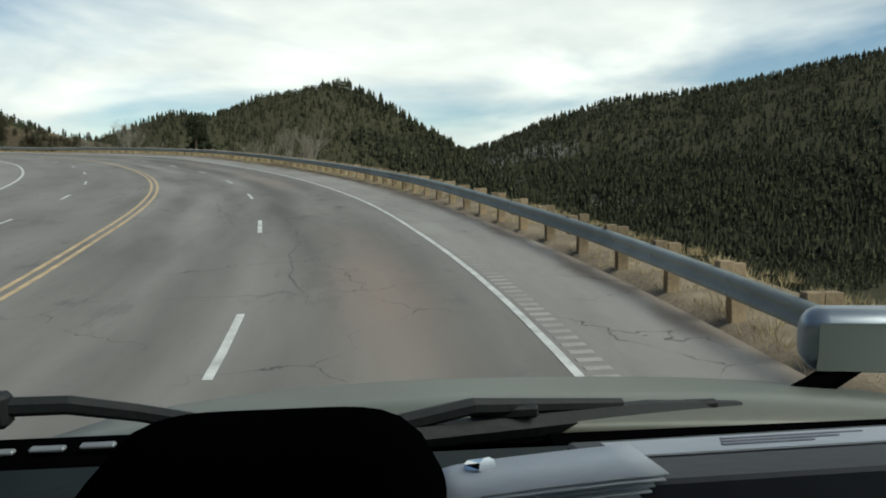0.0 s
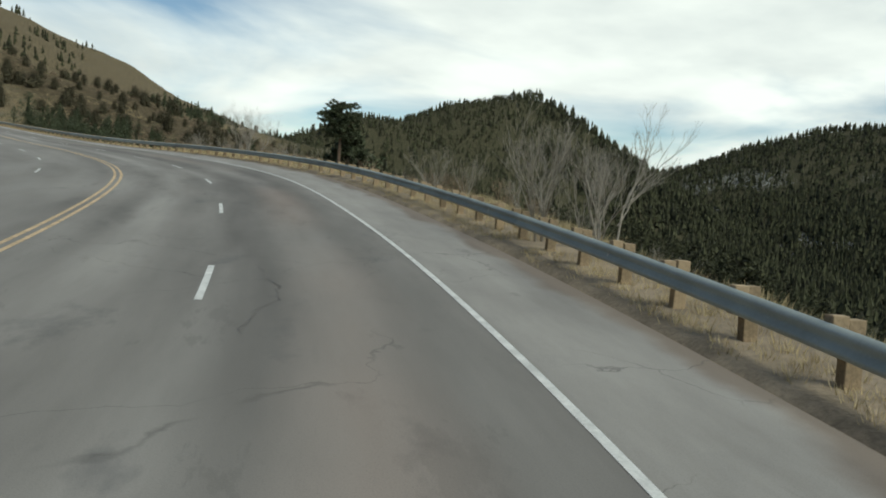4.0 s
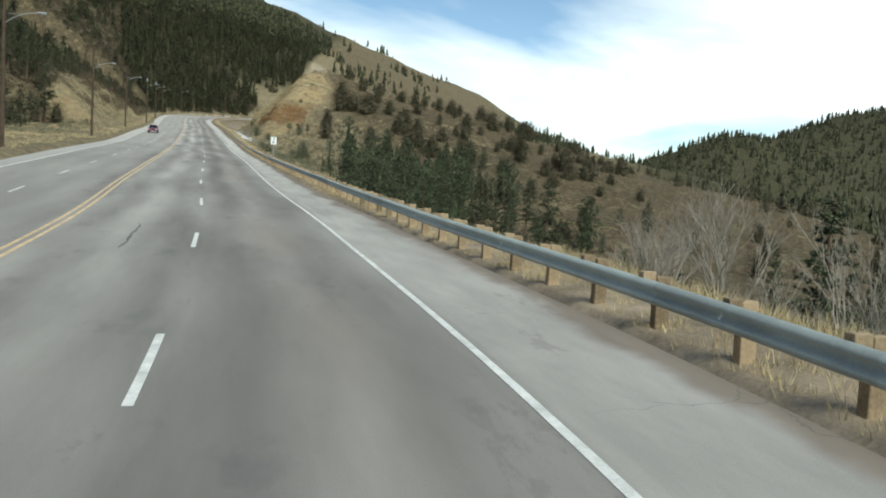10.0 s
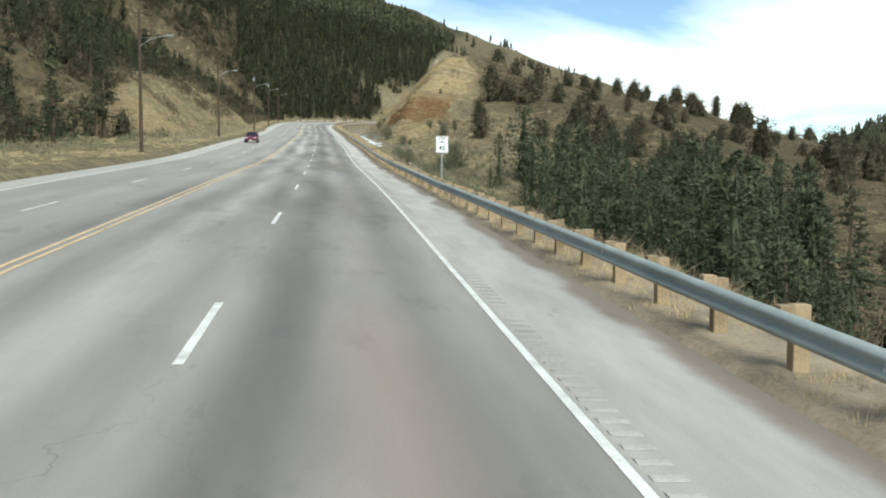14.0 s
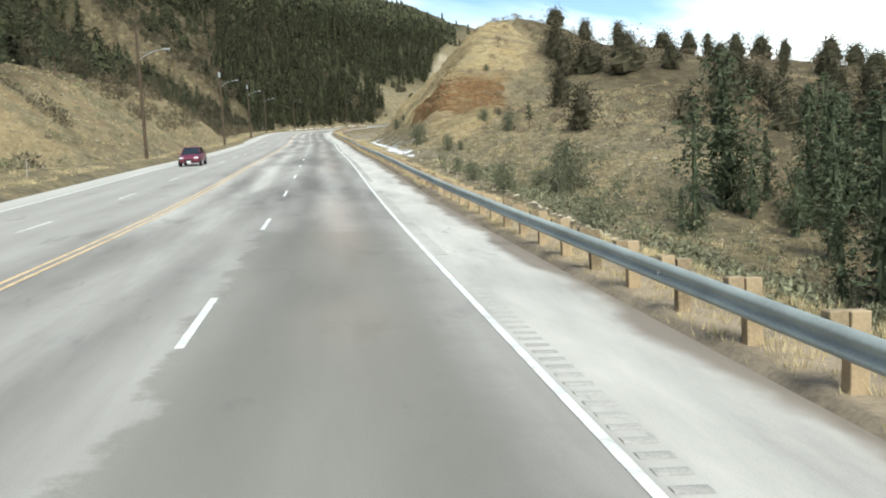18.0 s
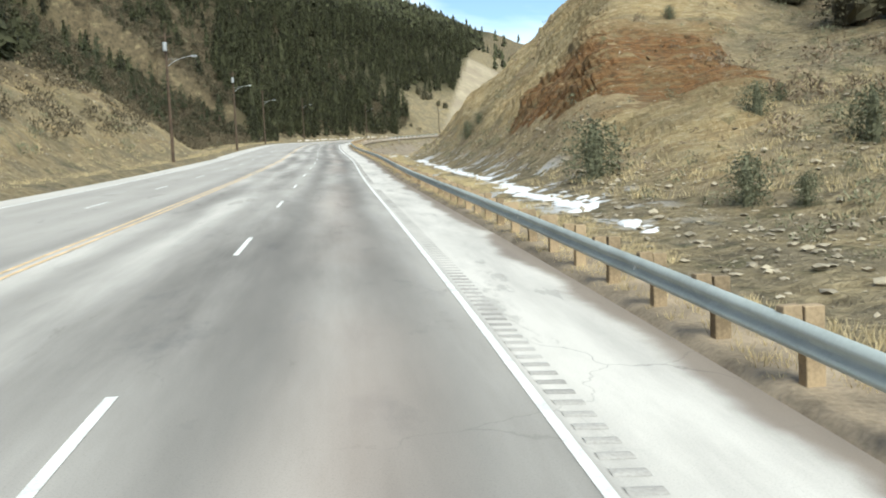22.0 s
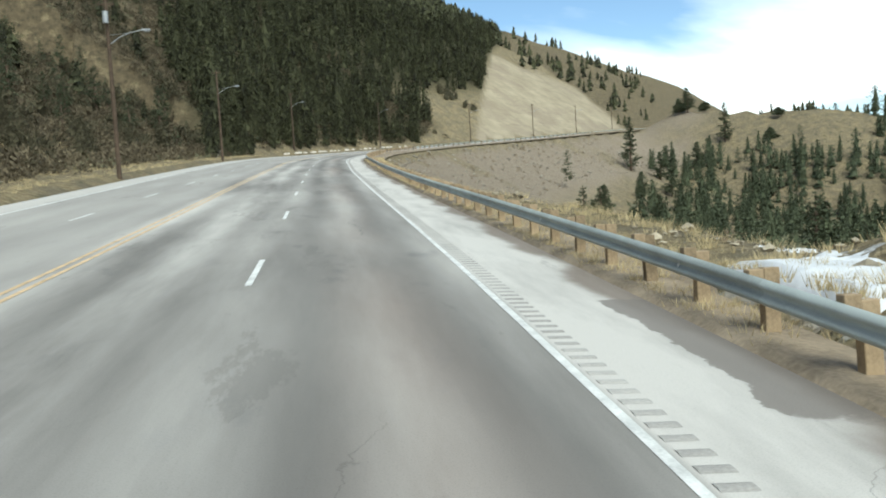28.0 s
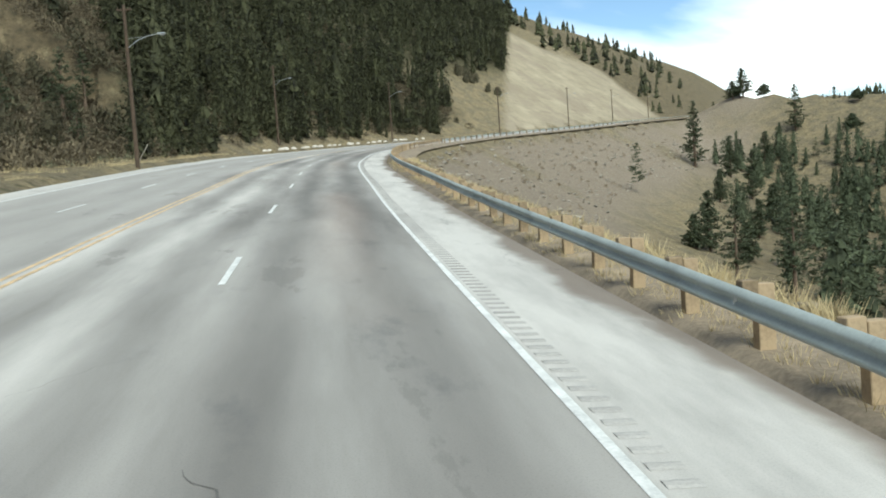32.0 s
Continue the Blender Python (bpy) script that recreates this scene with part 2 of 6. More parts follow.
def road_material():
    """Asphalt; attribute u is the distance across the lanes, v along them, both in metres."""
    k = Nodes("asphalt", 0.85, 0.25)
    u, v = k.attr("u"), k.attr("v")
    cm = k.n("CombineXYZ")
    k.link(u, cm.inputs[0]); k.link(v, cm.inputs[1])
    uv = cm.outputs[0]
    fine = k.noise(55, 3, uv)
    blot = k.noise(0.45, 6, uv, stretch=(1.0, 0.16, 1))
    base = k.mix(k.ramp(blot, 0.38, 0.66), (0.125, 0.114, 0.103), (0.205, 0.188, 0.17))
    base = k.mix(k.ramp(k.noise(0.8, 6, uv, stretch=(1, 0.5, 1), rough=0.65), 0.58, 0.70), base, (0.105, 0.098, 0.094))
    # pale dust of sand and salt: least in the wheel tracks, most between and on the shoulder
    wob = k.math("MULTIPLY_ADD", k.noise(0.12, 4, uv, stretch=(0.5, 0.6, 1)), 1.2, -0.6)
    uw = k.math("ADD", u, wob)
    track = k.math("COSINE", k.math("MULTIPLY", k.math("SUBTRACT", uw, 0.15), 2 * math.pi / 1.76))
    dust = k.math("MULTIPLY_ADD", track, 0.18, 0.33)
    shoulder = k.span(k.math("ADD", u, k.math("MULTIPLY", wob, 0.25)), 1.8, 2.2)
    dust = k.math("MAXIMUM", dust, k.math("MULTIPLY", shoulder, 1.0))
    far_lanes = k.span(k.math("MULTIPLY", k.math("ADD", uw, 1.2), -0.5), 0.0, 0.8)
    dust = k.math("ADD", dust, k.math("MULTIPLY", far_lanes, 0.27))
    dn = k.ramp(k.noise(0.42, 7, uv, stretch=(1.0, 0.13, 1), rough=0.60), 0.26, 0.66)
    dust = k.math("MULTIPLY", dust, k.math("MAXIMUM", dn, k.math("MULTIPLY", shoulder, k.ramp(k.noise(0.7, 6, uv, stretch=(1.0, 0.22, 1), rough=0.65), 0.3, 0.65, (0.45, 0.45, 0.45), (0.95, 0.95, 0.95)))))
    away = k.math("MULTIPLY", k.span(k.math("MULTIPLY", u, -1.0), 5.7, 6.6), 0.75)
    even = k.math("MULTIPLY_ADD", k.span(k.math("MULTIPLY", u, -1.0), 12.35, 12.75), 0.42, 0.40)
    dust = k.math("ADD", k.math("MULTIPLY", dust, k.math("SUBTRACT", 1.0, away)), k.math("MULTIPLY", even, away))
    dust = k.math("MULTIPLY", dust, k.attr("dust"))
    c = k.mix(dust, base, (0.56, 0.525, 0.48))
    # crisp-edged worn spots, and a strip of darker asphalt in the outer lane
    spots = k.ramp(k.noise(0.55, 8, uv, stretch=(1.0, 0.3, 1), rough=0.72), 0.60, 0.625)
    c = k.mix(k.math("MULTIPLY", spots, 0.30), c, (0.13, 0.118, 0.106))
    rag = k.math("MULTIPLY_ADD", k.noise(0.7, 6, uv, rough=0.7), 1.6, -0.8)
    vr, ur = k.math("ADD", v, k.math("MULTIPLY", rag, 3.0)), k.math("ADD", u, rag)
    strip_v = k.math("MULTIPLY", k.span(vr, 292.5, 293.2), k.math("SUBTRACT", 1.0, k.span(vr, 309.0, 310.5)))
    strip_u = k.math("MULTIPLY", k.span(ur, -1.75, -1.55), k.math("SUBTRACT", 1.0, k.span(ur, 0.9, 2.0)))
    c = k.mix(k.math("MULTIPLY", k.math("MULTIPLY", strip_v, strip_u), 0.55), c, (0.165, 0.155, 0.13))
    old = k.math("SUBTRACT", 1.0, k.span(v, 110, 175))
    # a faint reddish-brown stain down the middle of the outer lane
    brown = k.math("MULTIPLY", k.ramp(k.math("ABSOLUTE", k.math("SUBTRACT", uw, 0.35)), 0.1, 1.0, (1, 1, 1), (0, 0, 0)), k.ramp(k.noise(0.05, 3, uv), 0.42, 0.6))
    c = k.mix(k.math("MULTIPLY", brown, k.math("MULTIPLY_ADD", old, 0.25, 0.30)), c, (0.34, 0.25, 0.20))
    # reddish-brown soil tint at the outer edge of the shoulder
    edge = k.span(k.math("ADD", u, k.math("MULTIPLY_ADD", k.noise(0.5, 5, uv, stretch=(0.6, 0.5, 1)), 1.8, -0.9)), 3.65, 4.05)
    c = k.mix(k.math("MULTIPLY", edge, 0.85), c, (0.185, 0.145, 0.115))
    # a crisp-edged bare patch in the dust of the shoulder
    bare = k.math("MULTIPLY", k.span(k.math("ADD", u, k.math("MULTIPLY", rag, 0.6)), 3.5, 3.55), k.math("MULTIPLY", k.span(vr, 423.5, 424.1), k.math("SUBTRACT", 1.0, k.span(vr, 429.0, 429.2))))
    c = k.mix(k.math("MULTIPLY", bare, 0.85), c, (0.19, 0.165, 0.145))
    # cracks
    vo = k.n("TexVoronoi"); vo.feature = "DISTANCE_TO_EDGE"; vo.inputs["Scale"].default_value = 0.27
    warp = k.n("VectorMath"); warp.operation = "MULTIPLY_ADD"
    wn = k.n("TexNoise"); wn.inputs["Scale"].default_value = 0.9; wn.inputs["Detail"].default_value = 6
    k.link(uv, wn.inputs["Vector"]); k.link(wn.outputs["Color"], warp.inputs[0])
    warp.inputs[1].default_value = (1.6, 1.6, 0)
    k.link(uv, warp.inputs[2]); k.link(warp.outputs[0], vo.inputs["Vector"])
    crack = k.ramp(vo.outputs["Distance"], 0.001, 0.004, (1, 1, 1), (0, 0, 0))
    crack = k.math("MULTIPLY", crack, k.math("MAXIMUM", k.ramp(k.noise(0.11, 3, uv), 0.56, 0.66), k.math("MULTIPLY", old, k.ramp(k.noise(0.3, 3, uv), 0.46, 0.56))))
    c = k.mix(k.math("MULTIPLY", crack, k.math("MULTIPLY_ADD", old, 0.4, 0.45)), c, (0.04, 0.036, 0.033))
    c = k.mix(k.math("MULTIPLY", k.ramp(fine, 0.5, 0.8), 0.25), c, (0.07, 0.065, 0.06))
    k.color(c)
    k.bump(k.math("SUBTRACT", fine, k.math("MULTIPLY", crack, 2.0)), 0.25, 0.01)
    return k.m


M_GROUND, M_ROAD = ground_material(), road_material()
M_WHITE = mat("worn_white_paint", (0.60, 0.59, 0.56), 0.7, vary=0.3, scale=3, fine=30)
M_YELLOW = mat("worn_yellow_paint", (0.55, 0.40, 0.24), 0.7, vary=0.3, scale=2, fine=30)
M_STEEL = mat("galvanised_steel", (0.37, 0.40, 0.38), 0.68, 0.15, 0.18, 1.5, 0.05, 25, 0.4, rand=True)
M_POST = mat("weathered_timber", (0.27, 0.20, 0.125), 0.9, 0, 0.4, 3, 0.4, 24, rand=True)
M_POLE = mat("dark_creosoted_timber", (0.075, 0.052, 0.036), 0.9, 0, 0.35, 2, 0.4, 20)
M_TAR = mat("dark_tar", (0.115, 0.107, 0.098), 0.7, 0, 0.3, 3, 0.1, 30)
M_GREY = mat("grey_metal", (0.33, 0.34, 0.35), 0.5, 0.5, 0.15, 3, 0.05, 20)
M_DRYGRASS = mat("dry_grass", (0.45, 0.36, 0.205), 0.9, 0, 0.35, 0.5, 0, 3, island=True)
M_SOIL = mat("gravelly_soil", (0.235, 0.185, 0.13), 0.95, 0, 0.5, 1.1, 1.0, 14)
M_ROCK = mat("tan_rock", (0.31, 0.265, 0.195), 0.9, 0, 0.35, 1.2, 0.5, 9, island=True)
M_SNOW = mat("old_snow", (0.62, 0.62, 0.63), 0.7, 0, 0.22, 1.5, 0.3, 8)
M_PINE = mat("pine_needles", (0.068, 0.080, 0.043), 0.8, 0, 0.4, 0.6, 0, 4, island=True)
M_WOODS = mat("dark_conifer_needles", (0.043, 0.044, 0.021), 0.85, 0, 0.7, 0.2, 0, 1.5, island=True)
M_JUNIPER = mat("juniper_foliage", (0.064, 0.056, 0.032), 0.85, 0, 0.45, 0.8, 0, 5, island=True)
M_BARK = mat("pine_bark", (0.12, 0.085, 0.06), 0.95, 0, 0.4, 4, 0.5, 20)
M_TWIG = mat("bare_twigs", (0.31, 0.275, 0.23), 0.9, 0, 0.3, 2, 0.1, 20)
M_THICKET = mat("dark_brown_scrub", (0.10, 0.08, 0.05), 0.9, 0, 0.5, 0.5, 0, 3, island=True)
M_SCRUB = mat("grey_brown_scrub", (0.20, 0.15, 0.10), 0.9, 0, 0.45, 0.5, 0, 3, island=True)


# ---- plan of the road ----
# x, y, z and cross slope of a line in the outer lane, along which the lanes are laid
ROAD = [
    (-118.03, -189.95, -11.50, 0.017), (-86.03, -168.95, -9.40, 0.017), (-52.29, -142.11, -7.21, 0.019),
    (-36.93, -126.26, -5.96, 0.020), (-23.95, -108.36, -4.93, 0.030), (-13.48, -88.96, -3.87, 0.048),
    (-5.51, -68.72, -2.81, 0.072), (-1.39, -47.09, -1.97, 0.076), (-0.05, -24.02, -1.15, 0.032),
    (0.13, -0.00, 0.03, -0.028), (0.56, 36.20, 2.03, -0.066), (0.61, 75.96, 4.21, -0.064),
    (0.60, 115.07, 7.12, -0.059), (0.37, 153.07, 9.85, -0.061), (0.28, 189.88, 12.77, -0.062),
    (-0.46, 226.11, 15.74, -0.064), (-0.98, 262.00, 18.74, -0.063), (-0.35, 300.00, 22.00, -0.050),
    (5.49, 340.00, 25.30, -0.040), (24.00, 387.00, 29.30, -0.040), (53.00, 429.00, 33.00, -0.030),
    (112.00, 509.00, 40.50, -0.020), (172.00, 590.00, 47.00, -0.020), (240.00, 682.00, 54.00, -0.020)]


def catmull(points, step):
    out, pts = [], [2 * Vector(points[0]) - Vector(points[1])] + [Vector(p) for p in points] + [2 * Vector(points[-1]) - Vector(points[-2])]
    for a, b, c, d in zip(pts, pts[1:], pts[2:], pts[3:]):
        n = max(1, round((c - b).length / step))
        for i in range(n):
            t = i / n
            out.append(0.5 * (2 * b + (c - a) * t + (2 * a - 5 * b + 4 * c - d) * t * t + (3 * b - a - 3 * c + d) * t ** 3))
    out.append(pts[-2])
    return np.array([tuple(p) for p in out])


TRACK = catmull(ROAD, 2.0)
_d = np.gradient(TRACK[:, :2], axis=0)
TANG = _d / np.linalg.norm(_d, axis=1)[:, None]
ARC = np.concatenate([[0], np.cumsum(np.linalg.norm(np.diff(TRACK[:, :3], axis=0), axis=1))])
S0 = float(np.interp(-142.15, TRACK[:, 1], ARC))     # where the drive begins


def on_road(s, u, dz=0.0):
    """World places at arc lengths s and distances u to the right of the line."""
    s, u = np.broadcast_arrays(np.asarray(s, float), np.asarray(u, float))
    x, y, z, b = (np.interp(s, ARC, TRACK[:, i]) for i in range(4))
    tx, ty = (np.interp(s, ARC, TANG[:, i]) for i in range(2))
    n = np.hypot(tx, ty)
    tx, ty = tx / n, ty / n
    # right half follows the slope; left of the crown the far half is flatter
    fall = np.where(u > -1.5, b * u, b * -1.5 + 0.35 * b * (u + 1.5))
    far = np.interp(y, [-150, -10, 20, 90, 208, 262, 330, 700], [0.035, 0.03, 0.02, 0.0, -0.015, -0.05, -0.05, -0.02])
    fall = np.where(u < -5.05, b * -1.5 + 0.35 * b * -3.55 + far * (u + 5.05), fall)
    fall = fall + 0.06 * np.clip((u - 3.95) / 0.9, 0, 1)
    return np.stack([x + ty * u, y - tx * u, z + fall + dz], -1)


def s_at(y):
    return float(np.interp(y, TRACK[:, 1], ARC))


def near_road(x, y):
    """Arc length and signed distance of places from the line."""
    x, y = np.ravel(x), np.ravel(y)
    s, u = np.empty(len(x)), np.empty(len(x))
    for k in range(0, len(x), 20000):
        dx, dy = x[k:k + 20000, None] - TRACK[:, 0], y[k:k + 20000, None] - TRACK[:, 1]
        i = np.argmin(dx * dx + dy * dy, axis=1)
        r = np.arange(len(i))
        along = dx[r, i] * TANG[i, 0] + dy[r, i] * TANG[i, 1]
        s[k:k + 20000] = ARC[i] + np.clip(along, -2, 2)
        u[k:k + 20000] = dx[r, i] * TANG[i, 1] - dy[r, i] * TANG[i, 0]
    return s, u


# ---- shape of the land ----
def fbm(x, y, size, seed=0):
    """Smooth value noise in -1..1, summed over four octaves."""
    total, amp = np.zeros(np.shape(x)), 0.5
    for o in range(4):
        fx, fy = x / size + 17.3 * seed, y / size - 9.1 * seed
        ix, iy = np.floor(fx).astype(np.int64), np.floor(fy).astype(np.int64)
        tx, ty = fx - ix, fy - iy
        tx, ty = tx * tx * (3 - 2 * tx), ty * ty * (3 - 2 * ty)

        def h(a, b):
            n = (a * 374761393 + b * 668265263 + (o + seed * 7) * 1274126177) & 0x7FFFFFFF
            n = ((n ^ (n >> 13)) * 1103515245) & 0x7FFFFFFF
            return ((n ^ (n >> 16)) & 0xFFFF) / 32767.5 - 1
        total = total + amp * ((h(ix, iy) * (1 - tx) + h(ix + 1, iy) * tx) * (1 - ty) + (h(ix, iy + 1) * (1 - tx) + h(ix + 1, iy + 1) * tx) * ty)
        amp, size = amp * 0.5, size * 0.47
    return total


def ridge(x, y, a, b, slope, crest=0.0):
    """Height of a ridge from a to b (x, y, z each) that falls off to both sides, rounded at the crest."""
    ax, ay, az = a
    bx, by, bz = b
    ex, ey = bx - ax, by - ay
    t = np.clip(((x - ax) * ex + (y - ay) * ey) / (ex * ex + ey * ey), 0, 1)
    d = np.hypot(x - ax - t * ex, y - ay - t * ey)
    return az + (bz - az) * t - slope * (np.sqrt(d * d + crest * crest) - crest)


def smax(a, b, k):
    h = np.clip(0.5 + 0.5 * (b - a) / k, 0, 1)
    return a * (1 - h) + b * h + k * h * (1 - h)


def smin(a, b, k):
    return -smax(-a, -b, k)


def step(a, b, v):
    t = np.clip((v - a) / (b - a), 0, 1)
    return t * t * (3 - 2 * t)


def land(x, y, full=False):
    """Height of the ground at x, y; full: also the masks that tell what covers it."""
    shape = np.shape(x)
    x, y = np.ravel(np.asarray(x, float)), np.ravel(np.asarray(y, float))
    s, u = near_road(x, y)
    ty = np.interp(s, ARC, TRACK[:, 1])
    # far out inside the bend the road's level is taken at the place's own y, so that no step is left there
    out = step(18, 50, u) * step(215, 260, ty)
    s = s * (1 - out) + out * np.interp(np.clip(y, 215, 520), TRACK[:, 1], ARC)
    ty = np.interp(s, ARC, TRACK[:, 1])
    zr = on_road(s, np.clip(u, -14.5, 5.2))[:, 2]
    # right: a shelf behind the rail, then a fall into the gully or valley
    shelf = np.interp(ty, [-150, -95, -75, -50, -30, 0, 60, 100, 180, 200, 225, 260, 300], [6.5, 7.5, 12, 11, 7.5, 6.6, 6.8, 9, 9, 11, 7.2, 6.6, 6.4])
    deep = np.interp(ty, [-150, -60, -30, 0, 40, 80, 100, 112, 180, 200, 230, 300, 420], [60, 42, 18, 12, 10, 5, 1.5, 0.5, 0.5, 3.5, 15, 32, 45])
    right = -0.10 * np.clip(u - 5.4, 0, shelf - 5.4) - deep * (1 - np.exp(-np.maximum(u - shelf, 0) * 0.66 / np.maximum(deep, 0.1)))
    valley = step(60, 420, u) * (np.minimum(-62.0 - zr, 0) - right)
    right = right + valley * np.maximum(step(-400, 250, 400 - ty), step(220, 420, u))
    # left: verge, then rising ground
    w0 = np.interp(ty, [-150, 0, 104, 120, 215, 240, 330, 400], [24, 42, 42, 17.6, 17.6, 22, 19.5, 17])
    lean = np.interp(ty, [-150, 60, 100, 190, 215, 330], [0.30, 0.16, 0.2, 0.2, 0.30, 0.35])
    left = lean * np.maximum(-u - w0, 0)
    bank = 11.5 * step(106, 130, ty) * (1 - step(196, 238, ty))
    cutb = np.minimum(0.85 * np.maximum(-u - w0, 0), bank * (1 + 0.12 * fbm(x, y, 9, 3)) * (1 - 0.75 * step(28, 40, -u)))
    left = np.maximum(left, cutb)
    z = zr + np.where(u > 0, right, left)
    # knoll beside the road and the spur that runs away from it
    k = smax(ridge(x, y, (32, 172, 28.6), (42, 160, 21.8), 0.305, 2), ridge(x, y, (42, 160, 21.8), (62, 150, 17.0), 0.36, 4), 2)
    k = smax(k, ridge(x, y, (62, 150, 17.0), (80, 139, 10.0), 0.36, 6), 3)
    k = smax(k, ridge(x, y, (80, 139, 10.0), (180, 175, -10), 0.40, 8), 4)
    k = k - 0.45 * np.maximum(y - 173, 0)
    k = k + 0.9 * fbm(x, y, 14, 1)
    cut = zr - 0.2 + 1.02 * np.maximum(u - 8.3, 0) + 0.5 * fbm(x, y, 5, 2) * step(8.5, 11, u)
    k = np.where((u > 0) & (ty > 60) & (ty < 260), smin(k, cut, 1.2), k)
    knoll = k
    z = np.where(u > 5.5, smax(z, k, 3.0), z)
    # wooded mountain on the outer side of the drive, its dome and the ridges across the valley
    m = ridge(x, y, (-260, -160, 150), (-230, 200, 160), 0.72, 25)
    m = smax(m, ridge(x, y, (-230, 200, 160), (-150, 520, 185), 0.72, 25), 25)
    m = smax(m, ridge(x, y, (-182, 544, 185), (78, 884, 180), 0.55, 10), 15)
    m = smax(m, ridge(x, y, (78, 884, 180), (370, 1080, 131), 0.50, 20), 12)
    m = smax(m, ridge(x, y, (370, 1080, 131), (660, 1160, 51), 0.45, 40), 15)
    m = m + 7 * fbm(x, y, 90, 4) + 2.0 * fbm(x, y, 22, 5)
    far_cut = zr + 0.78 * np.maximum(-u - 17.5, 0)
    m_nat = m
    m = np.where((u < 0), smin(m, np.where(ty > 330, far_cut, zr + 0.62 * np.maximum(-u - w0 - 4, 0)), 6), m)
    scar = step(-1, 1, x - 45 - (y - 450) * 0.237) * (u < -16) * step(380, 400, ty) * step(-1.5, 1.5, m_nat - far_cut + 1.5 * fbm(x, y, 12, 15))
    scar = scar * (1 - step(-5, 5, (y - 671) + 3.2 * (x - 115.7) + 14 * fbm(x, y, 18, 16)))
    z = np.where(u < -14.5, smax(z, m, 2.0), smax(z, np.where(u > 60, m - 50 * (1 - step(60, 260, u)), -999), 8.0))
    e = ridge(x, y, (132, 530, 51), (178, 470, 41.5), 0.55, 4)
    e = smax(e, ridge(x, y, (178, 470, 41.5), (300, 390, 14), 0.55, 4), 4) + 1.5 * fbm(x, y, 25, 6)
    e = np.where(u > 0, smin(e, zr - 0.4 + 0.5 * np.maximum(u - 9, 0), 2), e)
    z = np.where(u > 8, smax(z, e, 4.0), z)
    p = ridge(x, y, (624, 540, 98), (534, 528, 80), 0.62, 22)
    p = smax(p, ridge(x, y, (534, 528, 80), (432, 519, 52), 0.5, 20), 10)
    p = smax(p, ridge(x, y, (432, 519, 52), (388, 497, 51), 0.5, 18), 8)
    p = smax(p, ridge(x, y, (388, 497, 51), (318, 468, 24), 0.42, 18), 8) + 5 * fbm(x, y, 60, 7)
    low = ridge(x, y, (205, 552, 50), (246, 545, 44), 0.45, 8)
    low = smax(low, ridge(x, y, (246, 545, 44), (330, 505, 22), 0.42, 8), 6) + 2 * fbm(x, y, 30, 18)
    p = np.where(x > 150, smax(p, low, 5), p)
    q = ridge(x, y, (1000, 640, 8), (1265, 464, 116), 0.33, 60)
    q = smax(q, ridge(x, y, (1265, 464, 116), (1440, 90, 180), 0.34, 60), 30)
    q = smax(q, ridge(x, y, (1440, 90, 180), (1500, -500, 300), 0.34, 60), 30) + 14 * fbm(x, y, 160, 8)
    z = np.where(u > 40, smax(smax(z, p, 10), q, 15), z)
    rough = step(7, 14, np.maximum(u, -u - 9))
    z = z + rough * (0.55 * fbm(x, y, 6, 9) + 0.8 * fbm(x, y, 22, 10) * step(10, 30, np.abs(u)))
    z = z - 0.16 * (1 - step(7.6, 8.4, np.maximum(u, -u - 10.5)))
    if not full:
        return z.reshape(shape)
    onk = step(-1.2, 0.3, knoll - z) * (u > 7.5) * (ty > 95) * (ty < 240)
    face = step(8.7, 13.5, u) * (0.15 + 0.85 * step(112, 128, ty)) * onk * step(-3.0, 0.0, k - cut + 2.5 + 4.5 * step(128, 138, ty) * (1 - step(158, 172, ty)) + 2.2 * fbm(x, y, 8, 11))
    rock = np.maximum(face, step(-0.5, 1.5, cutb - 1.5 + fbm(x, y, 6, 12)) * (u < -16) * (bank > 2) * 0.8 * (1 - step(25, 31, -u)))
    scree = step(8, 10, u) * (1 - step(28, 40, u)) * step(225, 250, ty) * (1 - 0.7 * step(0.1, 0.4, fbm(x, y, 12, 13)))
    dark = (u < -20) * step(-35, 15, y - 208 + 5.2 * np.minimum(x, 0) + 45 * fbm(x, y, 30, 17)) * (y > 280) * (1 - scar) * step(20, 32, -u)
    dark = np.maximum(dark, step(80, 100, -u + 18 * fbm(x, y, 35, 19)) * (1 - step(385, 400, ty) * step(-3, 3, x - 45 - (y - 450) * 0.237)))
    dark = dark * (1 - (u < 0) * step(385, 400, ty) * step(-3, 3, x - 45 - (y - 450) * 0.237))
    meadow = step(422, 434, ty) * (u < 0) * (1 - step(38, 52, -u))
    dark = dark * (1 - meadow)
    dark = np.maximum(dark, step(-4, 2, p - z) * (u > 60))
    dark = np.maximum(dark, step(-6, 4, q - z) * (u > 60))
    dark = np.maximum(dark, step(26, 50, u) * (1 - step(-10, 25, ty)))
    dark = np.maximum(dark, step(115, 150, u) * (1 - step(230, 300, ty)))
    dark = np.maximum(dark, step(210, 270, x - 0.15 * np.maximum(y - 300, 0)) * (u > 60) * (1 - step(620, 700, y)))
    dark = np.maximum(dark, step(44, 60, -u) * (1 - step(70, 95, ty)))
    snow = step(5.6, 6.6, u) * (1 - step(8.4, 9.2, u)) * step(118, 128, ty) * (1 - step(186, 200, ty))
    snow = np.maximum(snow, 0.9 * step(-6, 4, q - z) * (u > 60) * step(0.12, 0.3, fbm(x, y, 130, 14)) * (1 - step(30, 60, z)))
